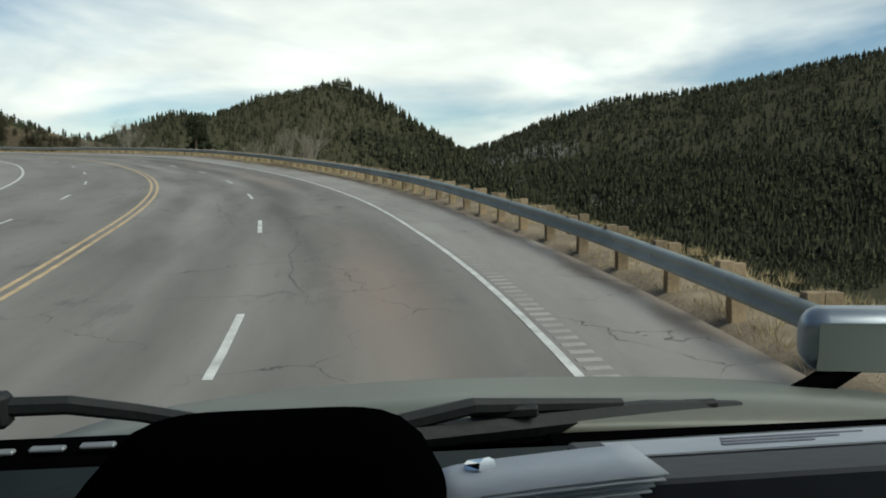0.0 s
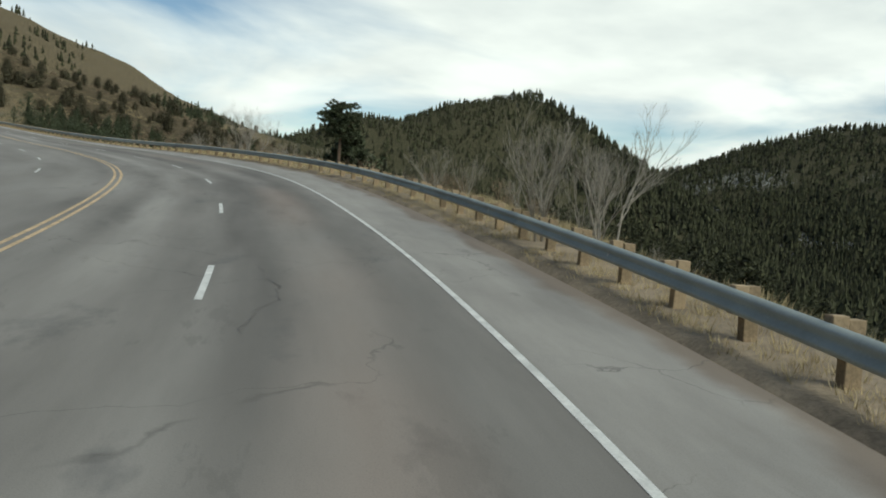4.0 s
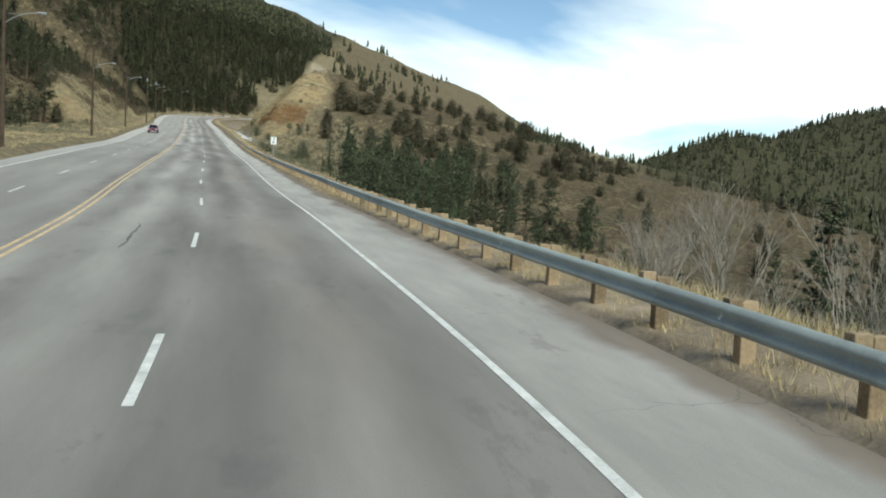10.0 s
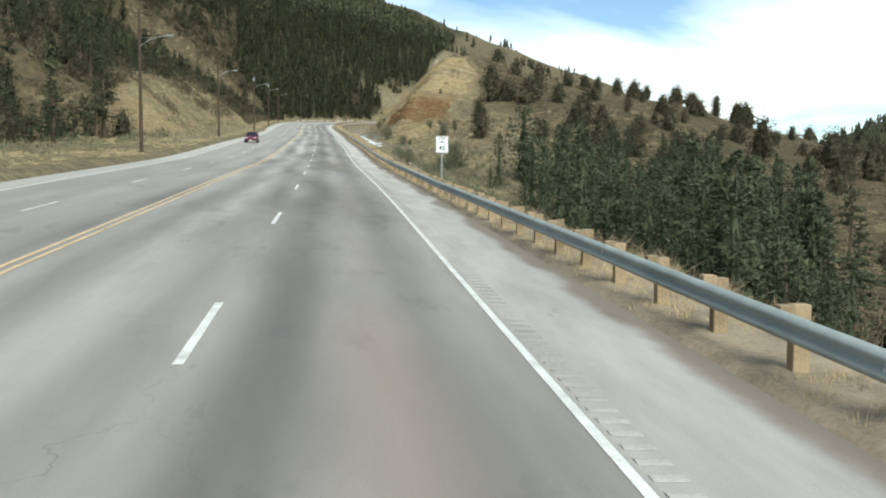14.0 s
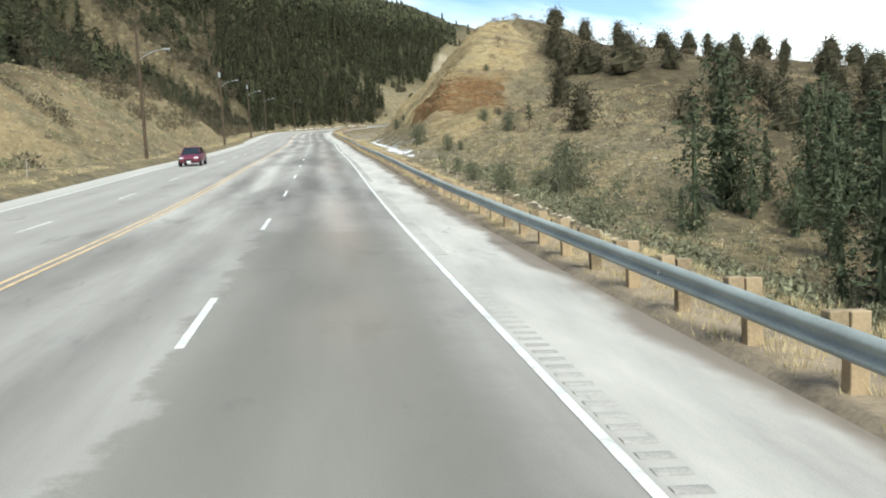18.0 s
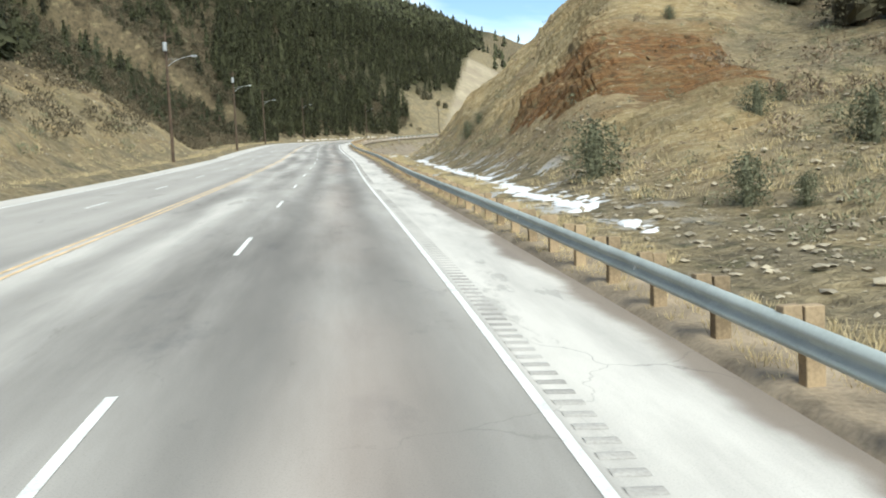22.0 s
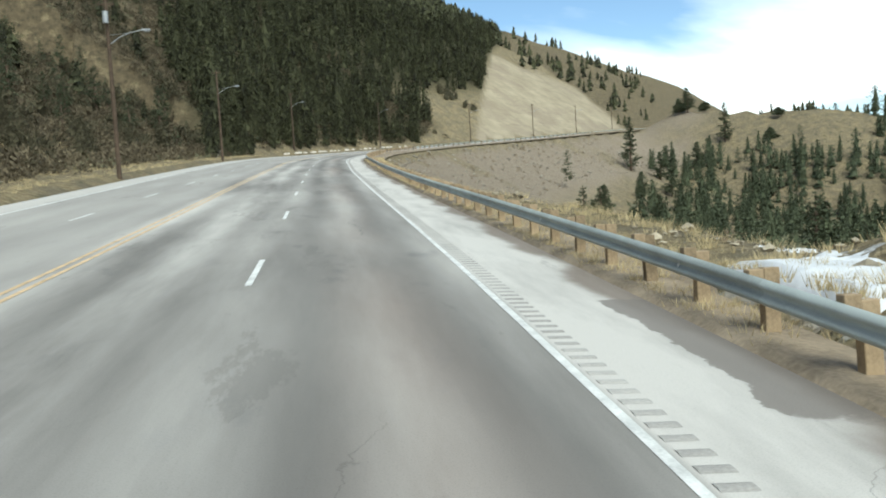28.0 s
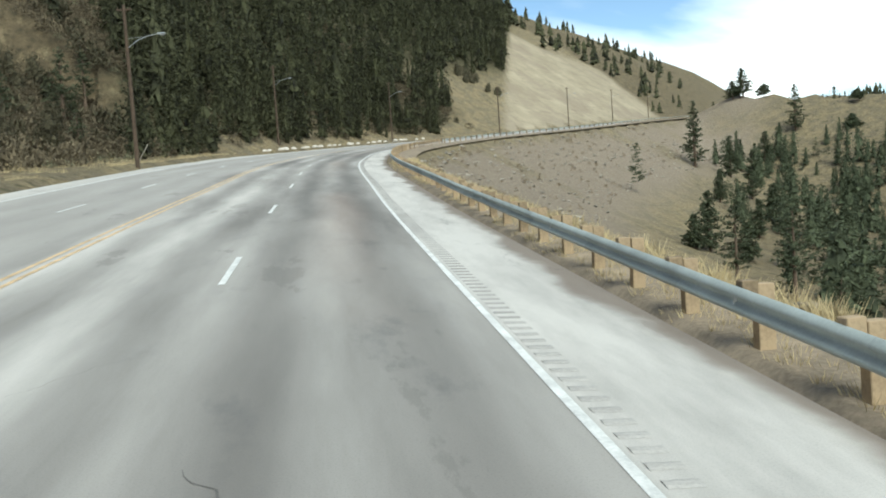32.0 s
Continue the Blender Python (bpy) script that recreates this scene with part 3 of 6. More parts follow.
    brush = np.maximum(step(24, 34, u) * (1 - step(205, 265, ty)), (u > 7) * (1 - step(60, 95, ty)) * (ty > -40))
    brush = np.maximum(brush, 0.95 * step(22, 30, -u) * step(75, 105, ty) * (ty < 430))
    brush = np.maximum(brush, 0.55 * step(36, 60, u) * step(230, 275, ty) * (1 - step(395, 440, ty)) * (1 - step(20, 30, z)))
    beyond = step(-5, 5, (y - 671) + 3.2 * (x - 115.7)) * (u < 0) * (ty > 385)
    brush = np.maximum(brush, 0.75 * beyond)
    brush = np.maximum(brush, 0.15 * step(14, 40, u) * (ty > 400))
    return (z.reshape(shape), dict(brush=brush, rock=rock, scar=scar, scree=scree, forest=dark, snow=snow, meadow=meadow, s=s, u=u, ty=ty, onk=onk, knoll=knoll))


# ---- building helpers ----
def mesh_of(name, verts, faces, material=None, smooth=False):
    me = bpy.data.meshes.new(name)
    me.from_pydata([tuple(map(float, v)) for v in verts], [], [tuple(map(int, f)) for f in faces])
    if material:
        me.materials.append(material)
    if smooth:
        me.polygons.foreach_set("use_smooth", [True] * len(me.polygons))
    me.update()
    return me


def part(name, bm, material, parent, label=""):
    me = bpy.data.meshes.new(name)
    bm.to_mesh(me)
    bm.free()
    me.materials.append(material)
    ob = new(name, me)
    if parent:
        ob.parent = parent
    return tagged(ob, label)


def add_box(bm, size, at=(0, 0, 0), bevel=0.0, turn=None):
    g = bmesh.ops.create_cube(bm, size=1.0)
    vs = g["verts"]
    m = Matrix.Translation(at) @ (turn.to_4x4() if turn else Matrix()) @ Matrix.Diagonal((*size, 1))
    bmesh.ops.transform(bm, matrix=m, verts=vs)
    if bevel:
        es = list({e for v in vs for e in v.link_edges})
        bmesh.ops.bevel(bm, geom=es, offset=bevel, segments=1, affect="EDGES")
    return bm


def box(size, at=(0, 0, 0), bevel=0.0, turn=None):
    return add_box(bmesh.new(), size, at, bevel, turn)


def tube(bm, pts, radii, sides=8):
    """A tapered round bar through pts."""
    rings = []
    for i, p in enumerate(pts):
        p = Vector(p)
        d = Vector(pts[min(i + 1, len(pts) - 1)]) - Vector(pts[max(i - 1, 0)])
        q = d.to_track_quat("Z", "Y")
        rings.append([bm.verts.new(p + q @ Vector((math.cos(a) * radii[i], math.sin(a) * radii[i], 0))) for a in (2 * math.pi * k / sides for k in range(sides))])
    for a, b in zip(rings, rings[1:]):
        for k in range(sides):
            bm.faces.new((a[k], a[(k + 1) % sides], b[(k + 1) % sides], b[k]))
    bm.faces.new(rings[0][::-1])
    bm.faces.new(rings[-1])
    return bm


def strip(name, us, s_from, s_to, step_s, material, dz=0.0, attrs=False, skirt=0.0):
    """A band along the road through the given distances across."""
    n = max(2, int(round((s_to - s_from) / step_s)) + 1)
    ss = np.linspace(s_from, s_to, n)
    us = np.asarray(us, float)
    S, U = np.meshgrid(ss, us, indexing="ij")
    P = on_road(S, U, dz).reshape(-1, 3)
    if skirt:
        P = P.reshape(n, len(us), 3)
        P[:, 0, 2] -= skirt
        P[:, -1, 2] -= skirt
        P = P.reshape(-1, 3)
    w = len(us)
    F = [(i * w + j, i * w + j + 1, (i + 1) * w + j + 1, (i + 1) * w + j) for i in range(n - 1) for j in range(w - 1)]
    me = mesh_of(name, P, F, material, True)
    if attrs:
        for nm, val in (("u", U), ("v", S)):
            a = me.attributes.new(nm, "FLOAT", "POINT")
            a.data.foreach_set("value", np.ravel(val).astype(np.float32))
    return me


# ---- ground ----
def axis(lo, hi, fine, far_lo, far_hi, grow=1.13, most=11.0, reach=950):
    mid = list(np.arange(lo, hi + fine, fine))
    a, d = [], fine
    v = lo
    while v > far_lo:
        d = d * grow if d < most or v < -reach else d
        v -= d
        a.append(v)
    b, d, v = [], fine, mid[-1]
    while v < far_hi:
        d = d * grow if d < most or v > reach else d
        v += d
        b.append(v)
    return np.array(a[::-1] + mid + b)


def build_ground():
    xs = axis(-62, 62, 1.25, -2200, 3200, 1.08)
    ys = axis(-120, 310, 1.9, -2200, 3200, 1.05)
    X, Y = np.meshgrid(xs, ys, indexing="ij")
    Z, masks = land(X, Y, True)
    w = len(ys)
    i, j = np.meshgrid(np.arange(len(xs) - 1), np.arange(w - 1), indexing="ij")
    a = (i * w + j).ravel()
    F = np.stack([a, a + w, a + w + 1, a + 1], 1)
    me = mesh_of("ground", np.stack([X, Y, Z], -1).reshape(-1, 3), F, M_GROUND, True)
    for nm in ("rock", "scar", "scree", "forest", "snow", "brush"):
        at = me.attributes.new(nm, "FLOAT", "POINT")
        at.data.foreach_set("value", np.clip(masks[nm], 0, 1).astype(np.float32))
    return tagged(new("ground", me), "dry grassy mountain slopes with scrub, rock cuts and dark forest floor", "ground", kind="structure")


build_ground()

S_A, S_B = 4.0, float(ARC[-1]) - 6
U_EDGE, U_DASH, U_MID, U_FAR, U_LEFT = 2.04, -1.67, -5.40, -8.7, -12.35


def build_road():
    us = np.concatenate([[-14.21], np.linspace(-14.2, 4.2, 53), [4.21]])
    me = strip("road", us, S_A, S_B, 1.6, M_ROAD, 0.0, True, 0.12)
    v = np.array([p.co[1] for p in me.vertices])
    d = np.interp(v, [-140, -60, -20, 40, 90, 200, 330], [0.5, 0.55, 0.7, 0.85, 1.1, 1.2, 1.15])
    a = me.attributes.new("dust", "FLOAT", "POINT")
    a.data.foreach_set("value", d.astype(np.float32))
    tagged(new("road", me), "worn grey asphalt highway dusted with pale sand and salt", "road", kind="structure")
    tagged(new("verge", strip("verge", [4.15, 4.5, 4.9, 5.5, 6.1, 7.0], S_A, S_B, 1.6, M_SOIL, -0.035, False, 0.25)),
           "strip of gravelly brown soil under the guardrail", "verge", kind="structure")
    tagged(new("verge", strip("verge", [-19.0, -17.5, -16, -15, -14.15], S_A, S_B, 1.6, M_SOIL, -0.04, False, 0.35)),
           "sandy verge along the far side of the highway", "verge", kind="structure")
    for nm, u, w, m, lab in (("edge_line", U_EDGE, 0.105, M_WHITE, "solid white edge line, worn and dusty"),
                             ("edge_line", U_LEFT, 0.17, M_WHITE, "solid white edge line on the far side"),
                             ("center_line", U_MID - 0.13, 0.11, M_YELLOW, "solid yellow line of the double centre line"),
                             ("center_line", U_MID + 0.13, 0.11, M_YELLOW, "solid yellow line of the double centre line")):
        tagged(new(nm, strip(nm, [u - w / 2, u + w / 2], S_A, S_B, 1.6, m, 0.006)), lab, "road marking", kind="structure")
    # starts of the dashes, numbered along the drive
    ks = np.arange(-14, 68)
    known = (1, 3, 6, 8, 10, 13, 16, 17, 18, 21, 24, 25, 29, 30)
    mark = (102.1, 125.1, 162.6, 187.6, 211.9, 247.3, 285.8, 297.4, 310.0, 345.5, 381.5, 394.2, 442.6, 454.6)
    starts = np.interp(ks, known, mark)
    starts = np.where(ks < 1, mark[0] - 12.19 * (1 - ks), np.where(ks > 30, mark[-1] + 12.19 * (ks - 30), starts))
    for u, ph in ((U_DASH, 0.0), (U_FAR, 3.0)):
        for s in starts + ph:
            if S_A + 1 < s < S_B - 5:
                tagged(new("lane_dash", strip("lane_dash", [u - 0.055, u + 0.055], s, s + 3.05, 1.0, M_WHITE, 0.006)),
                       "worn white lane dash painted on asphalt", "road marking", "lane dashes", "structure")


build_road()


# ---- guardrail ----
def rail_u(s):
    """Distance of the rail from the line: nearer in the bend, farther on the straight."""
    y = np.interp(s, ARC, TRACK[:, 1])
    return float(np.interp(y, [-142, -126, -108, -88, -68, -47, -24, 0, 36, 75, 115, 153, 189, 226, 262], [4.31, 4.29, 4.69, 5.14, 4.90, 4.56, 4.37, 4.87, 4.35, 4.61, 4.47, 4.61, 4.67, 4.42, 4.63]))


def build_guardrail():
    rail = tagged(new("guardrail"), "galvanised W-beam guardrail on weathered timber posts", "guardrail")
    # the wave of the beam, seen from its end: out towards the lane, and up
    prof = [(0.0, 0.155), (-0.02, 0.150), (-0.075, 0.105), (-0.080, 0.070), (-0.015, 0.022), (-0.012, 0.0), (-0.015, -0.022), (-0.080, -0.070), (-0.075, -0.105), (-0.02, -0.150), (0.0, -0.155)]
    seg, gap = 3.81, 1.905
    s = s_at(-165)
    k = 0
    end = s_at(640)
    while s < end:
        n = 4
        V, F = [], []
        for i in range(n + 1):
            si = s - 0.02 + (seg + 0.17) * i / n
            out = 0.004 if i == 0 else (-0.004 if i == n else 0.0)
            for (du, dz) in prof:
                V.append(on_road(si, rail_u(si) + du + out, 0.0)[...].tolist())
                V[-1][2] = float(on_road(si, 4.4)[2]) + 0.53 + dz
        m = len(prof)
        for i in range(n):
            for j in range(m - 1):
                F.append((i * m + j, (i + 1) * m + j, (i + 1) * m + j + 1, i * m + j + 1))
        V2 = [(v[0], v[1], v[2]) for v in V]
        o = new("beam", mesh_of("beam", V2, F, M_STEEL, True))
        o.parent = rail
        s += seg
        k += 1
    # posts and the blocks between post and beam share two meshes
    pm, bmh = bmesh.new(), bmesh.new()
    add_box(pm, (0.20, 0.15, 1.26), (0, 0, 0.085), 0.008)
    add_box(bmh, (0.19, 0.15, 0.36), (0, 0, 0.555), 0.008)
    post_me, block_me = bpy.data.meshes.new("post"), bpy.data.meshes.new("blockout")
    pm.to_mesh(post_me), bmh.to_mesh(block_me)
    post_me.materials.append(M_POST), block_me.materials.append(M_POST)
    rb = bmesh.new()
    add_box(rb, (0.05, 0.012, 0.09), (0, 0, 0.03), 0.004)
    add_box(rb, (0.012, 0.03, 0.05), (-0.02, 0.015, -0.03))
    ref_me = bpy.data.meshes.new("reflector")
    rb.to_mesh(ref_me)
    ref_me.materials.append(M_WHITE)
    rnd = random.Random(4)
    i = 0
    s = s_at(-165) + 0.6
    while s < end:
        base, nxt = on_road(s, 4.4), on_road(s + 1.0, 4.4)
        turn = math.atan2(nxt[1] - base[1], nxt[0] - base[0]) - math.pi / 2
        far = s > s_at(360)
        for nm, me, u in (("post", post_me, rail_u(s) + 0.30), ("blockout", block_me, rail_u(s) + 0.10)):
            if far and nm == "blockout":
                continue
            p = on_road(s, u)
            o = new(nm, me)
            o.parent = rail
            o.matrix_local = Matrix.Translation((p[0], p[1], base[2] + rnd.uniform(-0.02, 0.03))) @ Euler((rnd.uniform(-.03, .03), rnd.uniform(-.03, .03), turn)).to_matrix().to_4x4()
        if i % 4 == 1 and not far:
            p = on_road(s, rail_u(s) - 0.02)
            o = tagged(new("reflector", ref_me), "small white reflector tab")
            o.parent = rail
            o.matrix_local = Matrix.Translation((p[0], p[1], base[2] + 0.53)) @ Euler((0, 0, turn)).to_matrix().to_4x4()
        i += 1
        s += gap * (2 if far else 1)


build_guardrail()


# ---- poles along the far side ----
def build_pole(x, y, height, lamp_at, arm, box_on_top=False):
    z = float(land(np.array([x]), np.array([y]))[0])
    s, u = near_road(np.array([x]), np.array([y]))
    t = np.array([np.interp(s[0], ARC, TANG[:, 0]), np.interp(s[0], ARC, TANG[:, 1])])
    yaw = math.atan2(t[1], t[0]) - math.pi / 2
    pole = tagged(new("street_lamp"), "dark timber utility pole with a curved lamp arm over the road", "street lamp", "lamp poles")
    pole.matrix_basis = pose(x, y, z, 0, 0, math.degrees(yaw))
    bm = bmesh.new()
    tube(bm, [(0, 0, -0.4), (0, 0, height * 0.5), (0, 0, height)], [0.17, 0.14, 0.11], 10)
    part("pole", bm, M_POLE, pole)
    bm = bmesh.new()
    tube(bm, [(0.1, 0, lamp_at - 0.5), (0.7, 0, lamp_at - 0.05), (1.5, 0, lamp_at + 0.28), (arm, 0, lamp_at + 0.42)], [0.035, 0.033, 0.03, 0.028], 6)
    tube(bm, [(0.1, 0, lamp_at + 0.15), (1.3, 0, lamp_at + 0.22)], [0.012, 0.012], 5)
    part("lamp_arm", bm, M_GREY, pole, "grey steel lamp arm")
    bm = box((0.62, 0.26, 0.14), (arm + 0.25, 0, lamp_at + 0.42), 0.04)
    add_box(bm, (0.34, 0.2, 0.08), (arm + 0.32, 0, lamp_at + 0.33), 0.03)
    part("lamp_head", bm, M_GREY, pole, "grey cobra-head lamp")
    if box_on_top:
        bm = bmesh.new()
        tube(bm, [(-0.02, -0.32, height - 1.7), (-0.02, -0.32, height - 0.9)], [0.2, 0.2], 12)
        part("transformer", bm, M_GREY, pole, "pale grey round transformer")
    bm = box((1.1, 0.09, 0.11), (0, 0, height - 0.35), 0.01)
    for dx in (-0.45, 0.45):
        tube(bm, [(dx, 0, height - 0.3), (dx, 0, height - 0.12)], [0.035, 0.03], 6)
    part("crossarm", bm, M_POLE, pole)
    return pole


POLES = [(-15.6, 21.0), (-15.6, 75.0), (-15.6, 129.0), (-14.8, 184.0), (-15.2, 238.0), (-15.2, 290.0), (-9.3, 356.0), (11.0, 398.0), (42.0, 440.0), (72.0, 480.0), (101.0, 523.0), (131.0, 565.0)]
for _i, (_x, _y) in enumerate(POLES):
    build_pole(_x, _y, 12.2, 9.6, 2.3, _i in (3, 4))


# ---- speed sign ----
def build_sign(s, u, width, height, bottom):
    p = on_road(s, u)
    p2 = on_road(s + 1, u)
    yaw = math.degrees(math.atan2(p2[1] - p[1], p2[0] - p[0])) - 90
    z = float(land(np.array([p[0]]), np.array([p[1]]))[0])
    sign = tagged(new("speed_sign"), "white speed limit sign on a steel channel post", "road sign")
    sign.matrix_basis = pose(p[0], p[1], z, 0, 0, yaw)
    top = on_road(s, 3.0)[2] - z + bottom + height
    bm = bmesh.new()
    for dx in (-0.03, 0.03):
        add_box(bm, (0.012, 0.045, top + 0.4), (dx, 0.03, (top - 0.4) / 2 - 0.05))
    add_box(bm, (0.06, 0.008, top + 0.4), (0, 0.05, (top - 0.4) / 2 - 0.05))
    part("post", bm, M_GREY, sign, "grey steel channel post")
    c = top - height / 2
    bm = box((width, 0.004, height), (0, 0, c), 0)
    part("panel", bm, M_SIGN, sign, "white reflective panel")
    bm = bmesh.new()
    b, t = 0.012, 0.010
    for sx in (-1, 1):
        add_box(bm, (t, 0.002, height - 0.04), (sx * (width / 2 - 0.02), -0.004, c))
    for sz in (-1, 1):
        add_box(bm, (width - 0.04, 0.002, t), (0, -0.004, c + sz * (height / 2 - 0.02)))
    part("border", bm, M_BLACK, sign)
    for text, size, dz in (("SPEED", 0.135, 0.275), ("LIMIT", 0.135, 0.115), ("45", 0.33, -0.17)):
        cu = bpy.data.curves.new("lettering", "FONT")
        cu.body, cu.size, cu.align_x, cu.align_y, cu.extrude, cu.offset = text, size * height / 0.76, "CENTER", "CENTER", 0.001, 0.001
        tmp = bpy.data.objects.new("lettering", cu)
        scene.collection.objects.link(tmp)
        me = bpy.data.meshes.new_from_object(tmp.evaluated_get(bpy.context.evaluated_depsgraph_get()))
        bpy.data.objects.remove(tmp)
        me.materials.clear()
        me.materials.append(M_BLACK)
        o = new("lettering", me)
        o.parent = sign
        o.matrix_local = pose(0, -0.005, c + dz * height / 0.76, 90, 0, 0) @ Matrix.Diagonal((0.92, 1, 1, 1))
    return sign


M_SIGN = mat("white_sheeting", (0.78, 0.79, 0.80), 0.5, 0, 0.06, 6, 0.02, 40)
M_BLACK = mat("black_paint", (0.02, 0.02, 0.022), 0.6, 0, 0.2, 6, 0.02, 40)
build_sign(s_at(40.0), 5.12, 0.61, 0.80, 1.75)


# ---- plants ----
def tuft_cloud(rng, centers, radius, blades, droop=0.0):
    """Sprays of thin leaf triangles round many centres: vertices and faces."""
    c = np.repeat(np.asarray(centers), blades, 0)
    n = len(c)
    d = rng.normal(size=(n, 3))
    d[:, 2] = d[:, 2] * 0.7 + 0.15 - droop
    d /= np.linalg.norm(d, axis=1)[:, None]
    side = np.cross(d, rng.normal(size=(n, 3)))
    side /= np.linalg.norm(side, axis=1)[:, None] + 1e-9
    r = radius * rng.uniform(0.6, 1.25, n)[:, None]
    a = c - d * r * 0.25 + side * r * 0.30
    b = c - d * r * 0.25 - side * r * 0.30
    t = c + d * r
    V = np.stack([a, b, t], 1).reshape(-1, 3)
    return V, np.arange(n * 3).reshape(-1, 3)


def pine_mesh(seed, height, spread, bare, layers, blades, tuft, droop=0.0, round_top=False):
    """Crown of a pine: whorls of limbs with tufts of needles; also gives trunk and limbs."""
    rng = np.random.default_rng(seed)
    tr = bmesh.new()
    lean = rng.normal(0, 0.02, 2) * height
    pts = [(lean[0] * t * t, lean[1] * t * t, height * t) for t in (0, 0.3, 0.6, 0.85, 1.0)]
    r0 = 0.022 * height + 0.03
    tube(tr, [(0, 0, -0.5)] + pts[1:], [r0 * 1.15, r0 * 0.8, r0 * 0.5, r0 * 0.25, 0.015], 7)
    centers = []
    for i in range(layers):
        f = bare + (1 - bare) * (i + rng.uniform(0, 0.6)) / layers
        if f > 0.99:
            continue
        zc = height * f
        prof = (1 - ((f - bare) / (1 - bare))) ** 0.8 * (0.35 + 0.65 * min(1, (f - bare) / (1 - bare) * 5 + 0.3))
        if round_top:
            prof = math.sin(math.pi * min(0.97, 0.12 + 0.80 * (f - bare) / (1 - bare))) ** 0.6
        for _ in range(rng.integers(3, 6)):
            az = rng.uniform(0, 2 * math.pi)
            L = spread * prof * rng.uniform(0.55, 1.15) + 0.12
            up = rng.uniform(-0.15, 0.35)
            a = np.array([lean[0] * f * f, lean[1] * f * f, zc])
            e = a + np.array([math.cos(az) * L, math.sin(az) * L, up * L])
            tube(tr, [tuple(a), tuple((a + e) / 2 + [0, 0, 0.04 * L]), tuple(e)], [0.012 * height * 0.3 + 0.01, 0.018, 0.008], 3)
            m = max(2, int(L / tuft * 1.5))
            for q in np.linspace(0.3, 1.05, m):
                centers.append(a + (e - a) * q + rng.normal(0, tuft * 0.45, 3) * [1, 1, 0.6])
    centers.append([lean[0], lean[1], height])
    V, F = tuft_cloud(rng, centers, tuft, blades, droop)
    return V, F, tr


def bush_mesh(seed, w, h, blobs, per, blades, tuft, core=0.31):
    """A dense rounded evergreen of many small lobes, uneven in outline."""
    rng = np.random.default_rng(seed)
    centers = []
    for _ in range(blobs):
        az, f = rng.uniform(0, 2 * math.pi), rng.uniform(0.05, 1)
        side = 0.78 + 0.30 * math.sin(2 * az + seed) + 0.16 * math.sin(5 * az + 7 * f + 2 * seed)
        rad = w * 0.5 * math.sqrt(rng.uniform(0, 1)) * side * (max(0.02, 1 - f ** 2.3) ** 0.5 * min(1, 0.72 + 1.2 * f))
        c = np.array([math.cos(az) * rad, math.sin(az) * rad, h * f])
        centers += list(c + rng.normal(0, 0.13 * w, (per, 3)) * [1, 1, 0.8])
    centers = np.array(centers)
    centers[:, 2] = np.maximum(centers[:, 2], 0.05)
    V, F = tuft_cloud(rng, centers, tuft, blades)
    # the close inner boughs: a lumpy mass that the sprays hide
    n, k = 12, 8
    C, G = [], []
    for i in range(k + 1):
        f = 0.02 + 0.90 * i / k
        rad = w * core * max(0.02, 1 - f ** 2.3) ** 0.5 * min(1, 0.72 + 1.2 * f)
        for j in range(n):
            az = 6.2832 * j / n
            q = rad * (0.78 + 0.30 * math.sin(2 * az + seed) + 0.16 * math.sin(5 * az + 7 * f + 2 * seed)) * (1 + rng.uniform(-0.28, 0.22))
            C.append((math.cos(6.2832 * j / n) * q, math.sin(6.2832 * j / n) * q, h * (f + rng.uniform(-0.04, 0.04))))
    C.append((0, 0, h * 0.97))
    for i in range(k):
        for j in range(n):
            p, q = i * n + j, i * n + (j + 1) % n
            G += [(p, q, q + n), (p, q + n, p + n)]
    G += [(k * n + j, k * n + (j + 1) % n, (k + 1) * n) for j in range(n)]
    # split the faces apart, so that each takes its own shade
    T = np.array(C)[np.array(G)].reshape(-1, 3)
    return np.concatenate([V, T]), np.concatenate([F, np.arange(len(T)).reshape(-1, 3) + len(V)])


def bare_mesh(seed, height, stems, spread, depth, thick):
    """Leafless stems that fork into fine twigs."""
    rng = random.Random(seed)
    bm = bmesh.new()

    def grow(p, d, L, r, lev):
        n = p + d * L
        mid = (p + n) / 2 + Vector((rng.uniform(-1, 1), rng.uniform(-1, 1), 0)) * L * 0.06
        tube(bm, [p, mid, n], [r, r * 0.85, r * 0.65], 5 if lev < 2 else 3)
        if lev >= depth:
            return
        for k in range(rng.choice((2, 3, 3)) if lev else 3):
            e = (d + Vector((rng.uniform(-1, 1), rng.uniform(-1, 1), rng.uniform(-0.1, 0.7))) * 0.55).normalized()
            grow(p + (n - p) * rng.uniform(0.55, 1.0), e, L * rng.uniform(0.55, 0.8), r * 0.58, lev + 1)
    for i in range(stems):
        a = rng.uniform(0, 2 * math.pi)
        d = Vector((math.cos(a) * spread * rng.uniform(0.3, 1), math.sin(a) * spread * rng.uniform(0.3, 1), 1)).normalized()
        grow(Vector((math.cos(a) * 0.1, math.sin(a) * 0.1, -0.2)), d, height * rng.uniform(0.28, 0.40), thick * rng.uniform(0.7, 1), 0)
    return bm


def tree_thing(name, label, category, group, crown, crown_mat, trunk=None):
    ob = tagged(new(name), label, category, group)
    if trunk is not None:
        t = part("trunk", trunk, M_BARK, ob)
    V, F = crown
    c = new("crown", mesh_of("crown", V, F, crown_mat))
    c.parent = ob
    return ob


def ground_z(x, y):
    return float(land(np.array([x]), np.array([y]))[0])


